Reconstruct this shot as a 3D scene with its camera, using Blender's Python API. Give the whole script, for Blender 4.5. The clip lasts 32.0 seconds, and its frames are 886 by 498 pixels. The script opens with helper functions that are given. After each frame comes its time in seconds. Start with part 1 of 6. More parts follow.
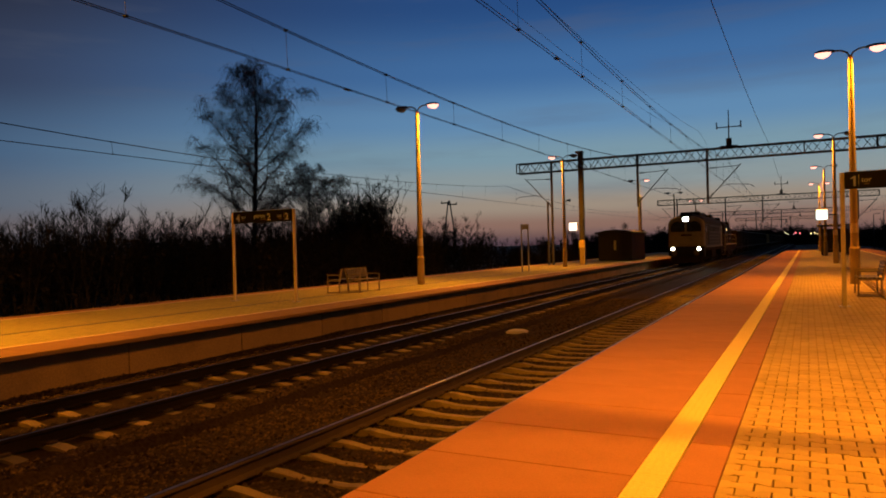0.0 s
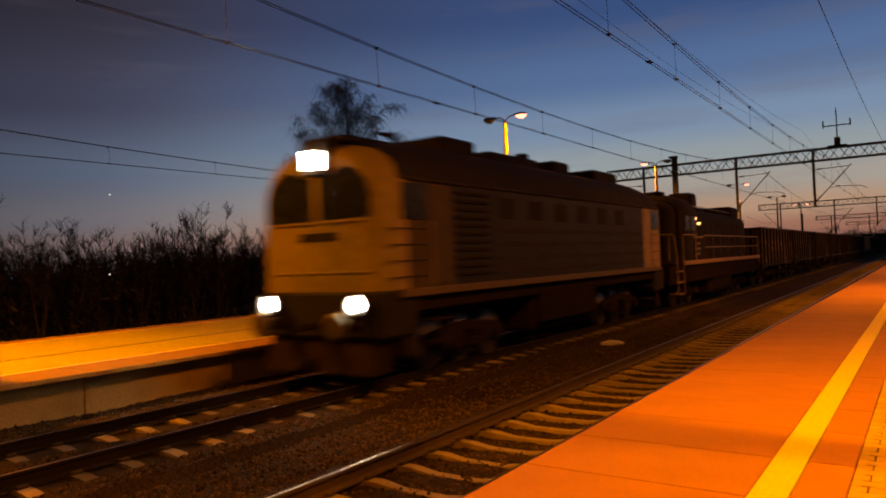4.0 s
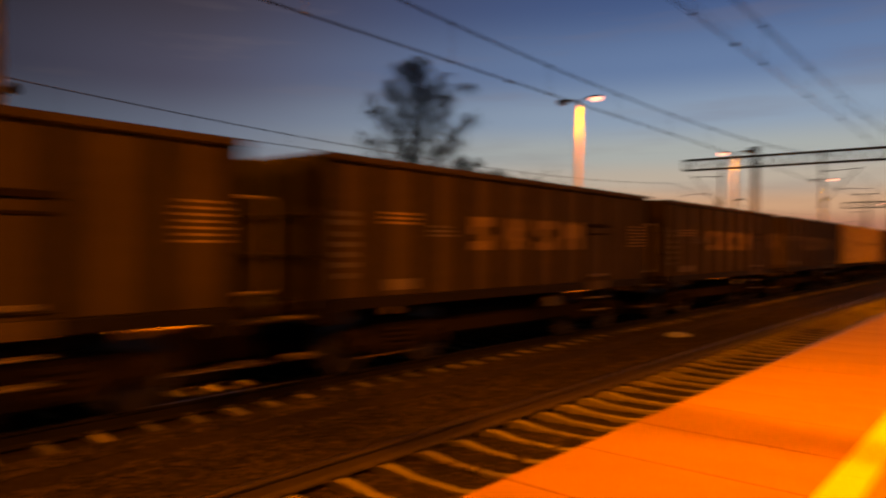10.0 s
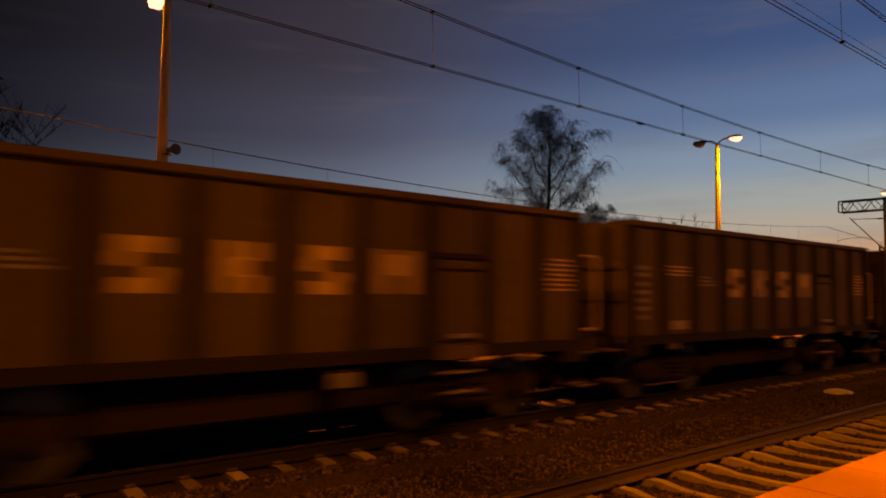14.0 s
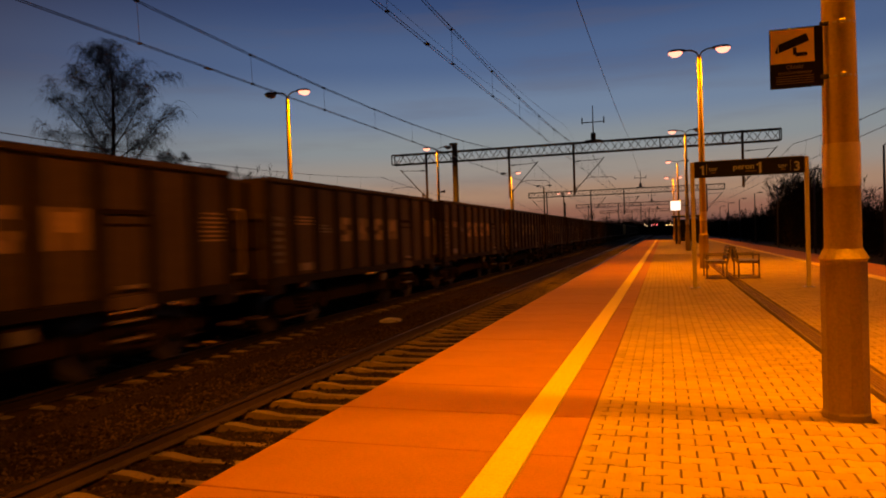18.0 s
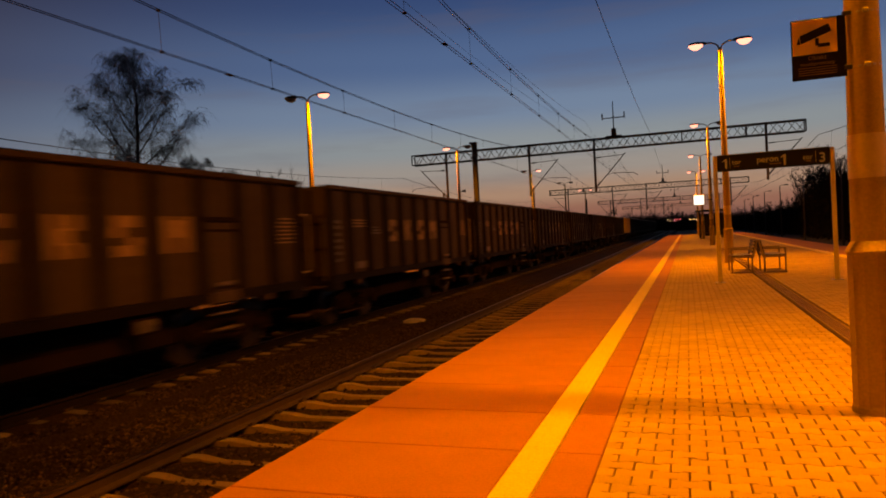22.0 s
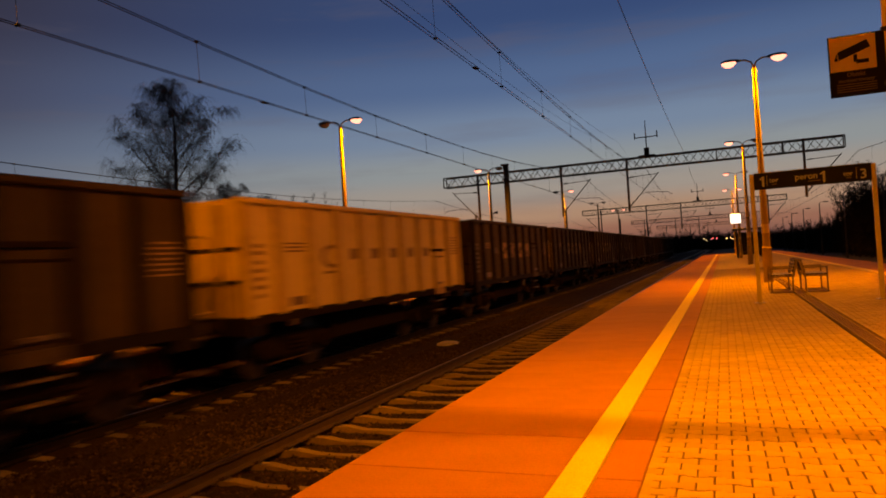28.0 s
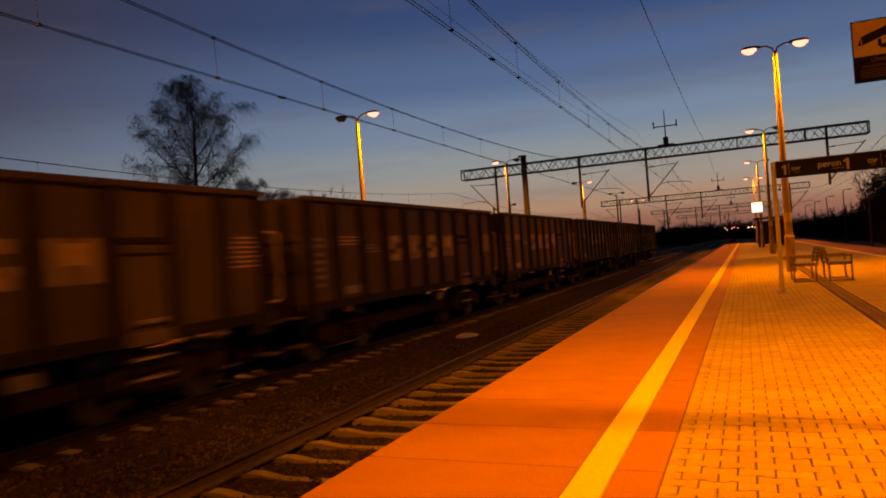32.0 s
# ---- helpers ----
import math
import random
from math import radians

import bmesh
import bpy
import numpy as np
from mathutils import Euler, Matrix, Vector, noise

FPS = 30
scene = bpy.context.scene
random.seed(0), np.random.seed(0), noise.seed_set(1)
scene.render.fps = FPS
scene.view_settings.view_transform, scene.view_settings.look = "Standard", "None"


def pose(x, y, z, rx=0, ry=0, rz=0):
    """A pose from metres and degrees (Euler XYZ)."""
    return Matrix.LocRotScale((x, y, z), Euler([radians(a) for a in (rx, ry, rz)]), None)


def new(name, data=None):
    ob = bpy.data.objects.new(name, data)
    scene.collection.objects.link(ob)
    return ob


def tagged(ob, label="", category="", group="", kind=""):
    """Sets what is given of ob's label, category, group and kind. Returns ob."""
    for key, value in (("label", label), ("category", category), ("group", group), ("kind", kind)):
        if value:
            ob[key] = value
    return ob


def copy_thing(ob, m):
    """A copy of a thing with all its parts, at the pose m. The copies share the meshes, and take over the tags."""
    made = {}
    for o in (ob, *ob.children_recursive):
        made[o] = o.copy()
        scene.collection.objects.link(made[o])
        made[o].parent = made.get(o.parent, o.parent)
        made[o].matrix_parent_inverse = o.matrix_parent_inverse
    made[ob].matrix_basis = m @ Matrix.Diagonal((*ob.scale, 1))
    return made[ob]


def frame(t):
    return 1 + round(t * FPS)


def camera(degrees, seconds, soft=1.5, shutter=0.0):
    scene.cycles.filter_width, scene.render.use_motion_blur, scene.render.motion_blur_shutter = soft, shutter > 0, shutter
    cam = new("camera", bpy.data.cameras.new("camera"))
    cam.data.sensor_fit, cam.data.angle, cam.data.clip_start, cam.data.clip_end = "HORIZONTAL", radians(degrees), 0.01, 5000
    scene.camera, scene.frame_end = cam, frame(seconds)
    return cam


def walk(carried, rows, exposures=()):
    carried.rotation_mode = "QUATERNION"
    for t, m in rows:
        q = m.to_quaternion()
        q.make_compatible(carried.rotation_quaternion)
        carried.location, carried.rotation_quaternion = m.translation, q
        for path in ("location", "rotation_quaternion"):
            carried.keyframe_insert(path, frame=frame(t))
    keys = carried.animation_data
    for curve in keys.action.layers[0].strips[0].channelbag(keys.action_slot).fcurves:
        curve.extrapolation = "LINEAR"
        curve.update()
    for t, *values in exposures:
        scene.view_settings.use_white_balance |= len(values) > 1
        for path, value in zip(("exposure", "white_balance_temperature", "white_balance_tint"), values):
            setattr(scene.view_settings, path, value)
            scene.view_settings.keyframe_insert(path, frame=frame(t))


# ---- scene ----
cam = camera(64.78, 32.0, soft=1.8, shutter=0.85)
PATH = [
    (0, pose(-0.190, -0.060, 1.490, 89.84, 1.42, 27.27)),
    (0.5, pose(-0.194, -0.060, 1.491, 90.11, 1.41, 27.56)),
    (1, pose(-0.197, -0.060, 1.493, 90.18, 1.47, 27.88)),
    (1.5, pose(-0.201, -0.060, 1.494, 90.19, 1.57, 28.44)),
    (2, pose(-0.204, -0.060, 1.496, 90.18, 1.74, 29.25)),
    (2.5, pose(-0.208, -0.060, 1.497, 90.12, 1.85, 30.49)),
    (3, pose(-0.211, -0.060, 1.499, 90.10, 2.05, 32.04)),
    (3.5, pose(-0.215, -0.060, 1.500, 90.39, 2.12, 33.56)),
    (5.5, pose(-0.322, -0.068, 1.441, 92.79, 2.96, 36.37)),
    (6, pose(-0.320, -0.069, 1.441, 93.02, 3.40, 36.56)),
    (6.5, pose(-0.319, -0.080, 1.444, 92.75, 3.26, 36.45)),
    (7, pose(-0.317, -0.092, 1.448, 92.48, 3.34, 36.04)),
    (7.5, pose(-0.312, -0.096, 1.451, 91.96, 2.91, 35.38)),
    (8, pose(-0.306, -0.094, 1.452, 91.67, 2.94, 35.44)),
    (8.5, pose(-0.291, -0.080, 1.452, 91.06, 2.21, 35.24)),
    (8.7, pose(-0.281, -0.069, 1.451, 90.60, 2.33, 36.87)),
    (8.9, pose(-0.272, -0.058, 1.450, 90.15, 2.44, 40.73)),
    (9, pose(-0.267, -0.052, 1.449, 89.92, 2.50, 43.32)),
    (9.2, pose(-0.261, -0.040, 1.446, 89.64, 2.33, 48.54)),
    (9.4, pose(-0.255, -0.027, 1.443, 89.37, 2.16, 52.70)),
    (9.5, pose(-0.252, -0.021, 1.442, 89.23, 2.08, 53.64)),
    (9.6, pose(-0.253, -0.017, 1.440, 89.29, 1.53, 53.19)),
    (9.8, pose(-0.255, -0.010, 1.436, 89.42, 0.43, 47.14)),
    (10, pose(-0.257, -0.002, 1.432, 89.55, -0.67, 39.94)),
    (10.2, pose(-0.266, 0.000, 1.428, 89.70, -0.47, 35.63)),
    (10.5, pose(-0.279, 0.004, 1.422, 89.92, -0.18, 32.03)),
    (10.6, pose(-0.282, 0.005, 1.420, 90.13, -0.10, 30.17)),
    (10.8, pose(-0.288, 0.008, 1.417, 90.54, 0.07, 28.72)),
    (11, pose(-0.294, 0.011, 1.414, 90.96, 0.23, 30.65)),
    (11.2, pose(-0.291, 0.017, 1.412, 91.43, -0.56, 34.15)),
    (11.3, pose(-0.290, 0.021, 1.410, 91.66, -0.96, 35.73)),
    (11.5, pose(-0.287, 0.027, 1.408, 92.13, -1.75, 38.37)),
    (12, pose(-0.273, 0.045, 1.403, 94.01, -2.09, 41.66)),
    (12.5, pose(-0.274, 0.064, 1.398, 95.02, -1.81, 43.76)),
    (13, pose(-0.279, 0.078, 1.393, 95.27, -1.51, 45.64)),
    (13.5, pose(-0.277, 0.092, 1.390, 94.77, -1.53, 47.74)),
    (14, pose(-0.272, 0.118, 1.385, 93.44, -0.67, 50.69)),
    (14.1, pose(-0.269, 0.124, 1.383, 93.39, -0.44, 49.78)),
    (14.2, pose(-0.265, 0.130, 1.382, 93.05, -0.21, 47.53)),
    (14.3, pose(-0.262, 0.135, 1.380, 92.20, 0.02, 43.23)),
    (14.5, pose(-0.255, 0.147, 1.377, 89.21, 0.48, 35.39)),
    (14.7, pose(-0.246, 0.153, 1.374, 89.24, 0.73, 28.15)),
    (14.8, pose(-0.242, 0.157, 1.372, 89.26, 0.85, 24.40)),
    (15, pose(-0.233, 0.163, 1.369, 89.29, 1.10, 18.77)),
    (15.5, pose(-0.218, 0.169, 1.363, 89.99, 1.20, 10.17)),
    (17.5, pose(-0.162, 0.177, 1.364, 89.40, 1.78, 16.20)),
    (18, pose(-0.162, 0.181, 1.363, 88.98, 1.85, 17.25)),
    (18.5, pose(-0.163, 0.183, 1.362, 88.22, 1.87, 17.17)),
    (19, pose(-0.163, 0.182, 1.362, 88.07, 1.94, 17.14)),
    (19.5, pose(-0.162, 0.177, 1.364, 88.24, 2.09, 17.42)),
    (20, pose(-0.161, 0.171, 1.367, 88.50, 2.32, 17.79)),
    (20.5, pose(-0.159, 0.165, 1.368, 88.82, 2.55, 18.21)),
    (21, pose(-0.157, 0.161, 1.369, 89.03, 2.77, 18.58)),
    (21.5, pose(-0.157, 0.159, 1.369, 89.06, 2.92, 18.82)),
    (22, pose(-0.157, 0.158, 1.368, 89.02, 3.01, 19.01)),
    (22.5, pose(-0.159, 0.158, 1.368, 88.95, 3.08, 19.20)),
    (23, pose(-0.161, 0.156, 1.369, 88.94, 3.19, 19.48)),
    (23.5, pose(-0.161, 0.153, 1.370, 89.04, 3.25, 19.80)),
    (24, pose(-0.162, 0.152, 1.370, 89.23, 3.34, 20.12)),
    (24.5, pose(-0.162, 0.151, 1.370, 89.43, 3.41, 20.43)),
    (25, pose(-0.162, 0.148, 1.370, 89.65, 3.44, 20.73)),
    (25.5, pose(-0.162, 0.146, 1.372, 89.83, 3.48, 21.08)),
    (27.5, pose(-0.166, 0.145, 1.379, 90.65, 3.47, 21.58)),
    (28, pose(-0.166, 0.148, 1.379, 90.97, 3.61, 21.67)),
    (28.5, pose(-0.168, 0.153, 1.379, 91.22, 3.72, 21.82)),
    (29, pose(-0.168, 0.156, 1.378, 91.37, 3.84, 21.92)),
    (29.5, pose(-0.167, 0.158, 1.378, 91.34, 4.00, 22.06)),
    (30, pose(-0.168, 0.157, 1.377, 91.23, 4.16, 22.17)),
    (30.5, pose(-0.170, 0.155, 1.377, 91.09, 4.21, 22.27)),
    (31, pose(-0.171, 0.152, 1.378, 90.98, 4.24, 22.36)),
    (31.5, pose(-0.170, 0.150, 1.378, 90.76, 4.29, 22.61)),
    (32, pose(-0.167, 0.150, 1.379, 90.46, 4.21, 23.18)),
]
EXPOSURES = [(0, 0.05, 5550, -9), (1.0, 0.05, 5700, -7), (2.0, 0.08, 6700, 3), (3.0, 0.08, 7200, 8), (5.5, 0.5, 8000, 12), (8.2, 0.55, 8600, 12), (9.0, 0.36, 8600, 12), (9.7, 0.62, 8600, 12), (10.5, 0.45, 8500, 12), (12, 0.4, 8800, 12),
             (14, 0.4, 8600, 12), (15, 0.1, 7600, 13), (18, -0.05, 7600, 14), (24, 0.0, 7700, 14), (32, 0.05, 8000, 14)]
walk(cam, PATH, EXPOSURES)


# ---- world: clear dusk sky, sunset glow along the line ----
def dusk_world():
    w = bpy.data.worlds.new("dusk_sky")
    scene.world = w
    w.use_nodes = True
    nt = w.node_tree
    N, L = nt.nodes, nt.links
    bg = N["Background"]
    tc = N.new("ShaderNodeTexCoord")
    sep = N.new("ShaderNodeSeparateXYZ")
    L.new(tc.outputs["Generated"], sep.inputs[0])

    def ramp(stops):
        r = N.new("ShaderNodeValToRGB")
        r.color_ramp.interpolation = "EASE"
        e = r.color_ramp.elements
        while len(e) < len(stops):
            e.new(0.5)
        for el, (p, c) in zip(e, stops):
            el.position, el.color = p, (*c, 1)
        L.new(sep.outputs["Z"], r.inputs[0])
        return r.outputs["Color"]

    glow = ramp([(0.0, (0.10, 0.046, 0.055)), (0.028, (0.28, 0.135, 0.10)), (0.055, (0.37, 0.245, 0.18)), (0.09, (0.30, 0.29, 0.285)), (0.125, (0.235, 0.29, 0.34)),
                 (0.175, (0.150, 0.235, 0.385)), (0.24, (0.072, 0.140, 0.31)), (0.33, (0.030, 0.070, 0.205)), (0.6, (0.009, 0.019, 0.062))])
    dim = ramp([(0.0, (0.075, 0.055, 0.075)), (0.035, (0.17, 0.125, 0.13)), (0.07, (0.145, 0.145, 0.185)), (0.13, (0.090, 0.125, 0.21)),
                (0.22, (0.050, 0.056, 0.105)), (0.33, (0.033, 0.032, 0.056)), (0.6, (0.007, 0.008, 0.021))])
    # bearing away from the sunset
    dot = N.new("ShaderNodeVectorMath")
    dot.operation = "DOT_PRODUCT"
    dot.inputs[1].default_value = (-0.12, 0.9928, 0.0)
    L.new(tc.outputs["Generated"], dot.inputs[0])
    mr = N.new("ShaderNodeMapRange")
    mr.interpolation_type = "SMOOTHSTEP"
    mr.inputs["From Min"].default_value, mr.inputs["From Max"].default_value = 0.55, 1.0
    L.new(dot.outputs["Value"], mr.inputs["Value"])
    mix = N.new("ShaderNodeMix")
    mix.data_type = "RGBA"
    L.new(mr.outputs["Result"], mix.inputs["Factor"])
    L.new(dim, mix.inputs["A"])
    L.new(glow, mix.inputs["B"])
    # thin cloud streaks
    mp = N.new("ShaderNodeMapping")
    mp.inputs["Scale"].default_value = (1.6, 1.6, 13.0)
    L.new(tc.outputs["Generated"], mp.inputs["Vector"])
    no = N.new("ShaderNodeTexNoise")
    no.inputs["Scale"].default_value, no.inputs["Detail"].default_value, no.inputs["Roughness"].default_value = 2.2, 5.0, 0.55
    L.new(mp.outputs["Vector"], no.inputs["Vector"])
    cr = N.new("ShaderNodeMapRange")
    cr.inputs["From Min"].default_value, cr.inputs["From Max"].default_value = 0.52, 0.78
    cr.inputs["To Min"].default_value, cr.inputs["To Max"].default_value = 0.0, 0.34
    L.new(no.outputs["Fac"], cr.inputs["Value"])
    cl = N.new("ShaderNodeMix")
    cl.data_type = "RGBA"
    cl.inputs["B"].default_value = (0.115, 0.105, 0.14, 1)
    L.new(cr.outputs["Result"], cl.inputs["Factor"])
    L.new(mix.outputs["Result"], cl.inputs["A"])
    # the night side of the sky, behind the camera
    far = N.new("ShaderNodeVectorMath")
    far.operation = "DOT_PRODUCT"
    far.inputs[1].default_value = (0.34, 0.94, 0.0)
    L.new(tc.outputs["Generated"], far.inputs[0])
    nm = N.new("ShaderNodeMapRange")
    nm.interpolation_type = "SMOOTHSTEP"
    nm.inputs["From Min"].default_value, nm.inputs["From Max"].default_value = -0.35, 0.36
    nm.inputs["To Min"].default_value, nm.inputs["To Max"].default_value = 0.10, 1.0
    L.new(far.outputs["Value"], nm.inputs["Value"])
    dk = N.new("ShaderNodeMix")
    dk.data_type, dk.blend_type = "RGBA", "MULTIPLY"
    dk.inputs["Factor"].default_value = 1.0
    L.new(cl.outputs["Result"], dk.inputs["A"])
    L.new(nm.outputs["Result"], dk.inputs["B"])
    # the evening star, low over the opposite platform
    near = N.new("ShaderNodeVectorMath")
    near.operation = "DISTANCE"
    near.inputs[1].default_value = (-0.8607, 0.4985, 0.1025)
    L.new(tc.outputs["Generated"], near.inputs[0])
    st = N.new("ShaderNodeMapRange")
    st.inputs["From Min"].default_value, st.inputs["From Max"].default_value = 0.0005, 0.0012
    st.inputs["To Min"].default_value, st.inputs["To Max"].default_value = 1.0, 0.0
    L.new(near.outputs["Value"], st.inputs["Value"])
    star = N.new("ShaderNodeMix")
    star.data_type = "RGBA"
    star.inputs["B"].default_value = (1.0, 1.0, 1.0, 1)
    L.new(st.outputs["Result"], star.inputs["Factor"])
    L.new(dk.outputs["Result"], star.inputs["A"])
    L.new(star.outputs["Result"], bg.inputs["Color"])
    bg.inputs["Strength"].default_value = SKY


SKY = 1.0
SODIUM = (1.0, 0.288, 0.0)
LAMP_W = 640.0
dusk_world()


def sodium_lamp(x, y, z, power=1.0):
    d = bpy.data.lights.new("sodium_light", "AREA")
    d.shape, d.size, d.size_y, d.energy, d.color = "RECTANGLE", 0.34, 0.06, LAMP_W * power, SODIUM
    d.spread = radians(168)
    ob = new("sodium_light", d)
    ob.matrix_world = pose(x, y, z)
    return ob


# ---- mesh tools ----
class Mesh:
    def __init__(self):
        self.v, self.f = [], []

    def add(self, verts, faces):
        n = len(self.v)
        self.v += [tuple(p) for p in verts]
        self.f += [tuple(i + n for i in q) for q in faces]
        return self

    def box(self, x0, y0, z0, x1, y1, z1, b=0.0):
        """A box with edges chamfered by b."""
        b = min(b, abs(x1 - x0) / 2.01, abs(y1 - y0) / 2.01, abs(z1 - z0) / 2.01)
        if b <= 0:
            return self.add([(x, y, z) for x in (x0, x1) for y in (y0, y1) for z in (z0, z1)],
                            [(0, 1, 3, 2), (4, 6, 7, 5), (0, 4, 5, 1), (2, 3, 7, 6), (0, 2, 6, 4), (1, 5, 7, 3)])
        lo, hi = (x0, y0, z0), (x1, y1, z1)
        vs, ix = [], {}
        for c in range(8):
            s = [(c >> k) & 1 for k in range(3)]
            for ax in range(3):
                p = [(hi[k] - (0 if k == ax else b)) if s[k] else (lo[k] + (0 if k == ax else b)) for k in range(3)]
                ix[c, ax] = len(vs)
                vs.append(p)
        fs = []
        for ax in range(3):
            u, w = (ax + 1) % 3, (ax + 2) % 3
            for s in (0, 1):
                q = [ix[(s << ax) | (a << u) | (c << w), ax] for a, c in ((0, 0), (1, 0), (1, 1), (0, 1))]
                fs.append(q if s else q[::-1])
            for a in (0, 1):
                for c in (0, 1):
                    k0 = (a << u) | (c << w)
                    k1 = k0 | (1 << ax)
                    q = [ix[k0, u], ix[k1, u], ix[k1, w], ix[k0, w]]
                    fs.append(q if a == c else q[::-1])
        for c in range(8):
            q = [ix[c, 0], ix[c, 1], ix[c, 2]]
            fs.append(q if bin(c).count("1") % 2 else q[::-1])
        return self.add(vs, fs)

    def rod(self, p0, p1, r0, r1=None, n=8, caps=True):
        """A round or tapered bar between two points."""
        r1 = r0 if r1 is None else r1
        a, b = Vector(p0), Vector(p1)
        d = (b - a).normalized()
        u = d.orthogonal().normalized()
        w = d.cross(u)
        vs = []
        for p, r in ((a, r0), (b, r1)):
            for i in range(n):
                t = 2 * math.pi * i / n
                vs.append(p + (u * math.cos(t) + w * math.sin(t)) * r)
        fs = [(i, (i + 1) % n, n + (i + 1) % n, n + i) for i in range(n)]
        if caps:
            fs += [tuple(range(n))[::-1], tuple(range(n, 2 * n))]
        return self.add(vs, fs)

    def tube(self, pts, r, n=6):
        """A bent round bar through the points."""
        P = [Vector(p) for p in pts]
        vs, u = [], None
        for i, p in enumerate(P):
            d = (P[min(i + 1, len(P) - 1)] - P[max(i - 1, 0)]).normalized()
            u = d.orthogonal().normalized() if u is None else (u - d * u.dot(d)).normalized()
            w = d.cross(u)
            for k in range(n):
                t = 2 * math.pi * k / n
                vs.append(p + (u * math.cos(t) + w * math.sin(t)) * r)
        fs = []
        for i in range(len(P) - 1):
            for k in range(n):
                fs.append((i * n + k, i * n + (k + 1) % n, (i + 1) * n + (k + 1) % n, (i + 1) * n + k))
        fs += [tuple(range(n))[::-1], tuple(range((len(P) - 1) * n, len(P) * n))]
        return self.add(vs, fs)

    def prism(self, outline, axis, a, b):
        """The closed outline (in the two other axes, in their cyclic order) drawn out along an axis from a to b."""
        n = len(outline)
        vs = []
        for s in (a, b):
            for p, q in outline:
                c = [0, 0, 0]
                c[axis], c[(axis + 1) % 3], c[(axis + 2) % 3] = s, p, q
                vs.append(c)
        fs = [(i, (i + 1) % n, n + (i + 1) % n, n + i) for i in range(n)] + [tuple(range(n))[::-1], tuple(range(n, 2 * n))]
        return self.add(vs, fs)

    def lathe(self, prof, centre=(0, 0, 0), n=16, axis=2):
        """A turned shape: (radius, height) from bottom to top."""
        vs = []
        for r, h in prof:
            for i in range(n):
                t = 2 * math.pi * i / n
                c = [0, 0, 0]
                c[axis], c[(axis + 1) % 3], c[(axis + 2) % 3] = h + centre[axis], r * math.cos(t) + centre[(axis + 1) % 3], r * math.sin(t) + centre[(axis + 2) % 3]
                vs.append(c)
        m = len(prof)
        fs = [(j * n + i, j * n + (i + 1) % n, (j + 1) * n + (i + 1) % n, (j + 1) * n + i) for j in range(m - 1) for i in range(n)]
        fs += [tuple(range(n))[::-1], tuple(range((m - 1) * n, m * n))]
        return self.add(vs, fs)

    def loft(self, rings, close=True):
        """Skin over rings of equal length."""
        n = len(rings[0])
        vs = [p for r in rings for p in r]
        fs = [(j * n + i, j * n + (i + 1) % n, (j + 1) * n + (i + 1) % n, (j + 1) * n + i) for j in range(len(rings) - 1) for i in range(n)]
        if close:
            fs += [tuple(range(n))[::-1], tuple(range((len(rings) - 1) * n, len(rings) * n))]
        return self.add(vs, fs)

    def data(self, name, material, smooth=False):
        me = bpy.data.meshes.new(name)
        me.from_pydata(self.v, [], self.f)
        if material:
            me.materials.append(material)
        if smooth:
            me.shade_smooth()
            me.set_sharp_from_angle(angle=radians(35))
        me.validate()
        return me


def part(name, m, material, parent=None, label="", smooth=False, kind=""):
    """Links a mesh as one object, under a thing or part if one is given."""
    ob = new(name, m.data(name, material, smooth) if isinstance(m, Mesh) else m)
    if parent is not None:
        ob.parent = parent
    return tagged(ob, label, kind=kind)


def thing(name, m, label, category, group="", kind=""):
    """An Empty that carries the parts of a thing, at the pose m."""
    ob = new(name)
    ob.empty_display_size = 0.2
    ob.matrix_basis = m
    return tagged(ob, label, category, group, kind)


def text_mesh(body, size, depth=0.004, align="LEFT"):
    """Flat letters in the x-y plane as plain mesh data."""
    c = bpy.data.curves.new("letters", "FONT")
    c.body, c.size, c.extrude, c.align_x, c.resolution_u, c.offset = body, size, depth / 2, align, 3, size * 0.014
    ob = bpy.data.objects.new("letters", c)
    scene.collection.objects.link(ob)
    dg = bpy.context.evaluated_depsgraph_get()
    me = bpy.data.meshes.new_from_object(ob.evaluated_get(dg))
    bpy.data.objects.remove(ob)
    bpy.data.curves.remove(c)
    return me


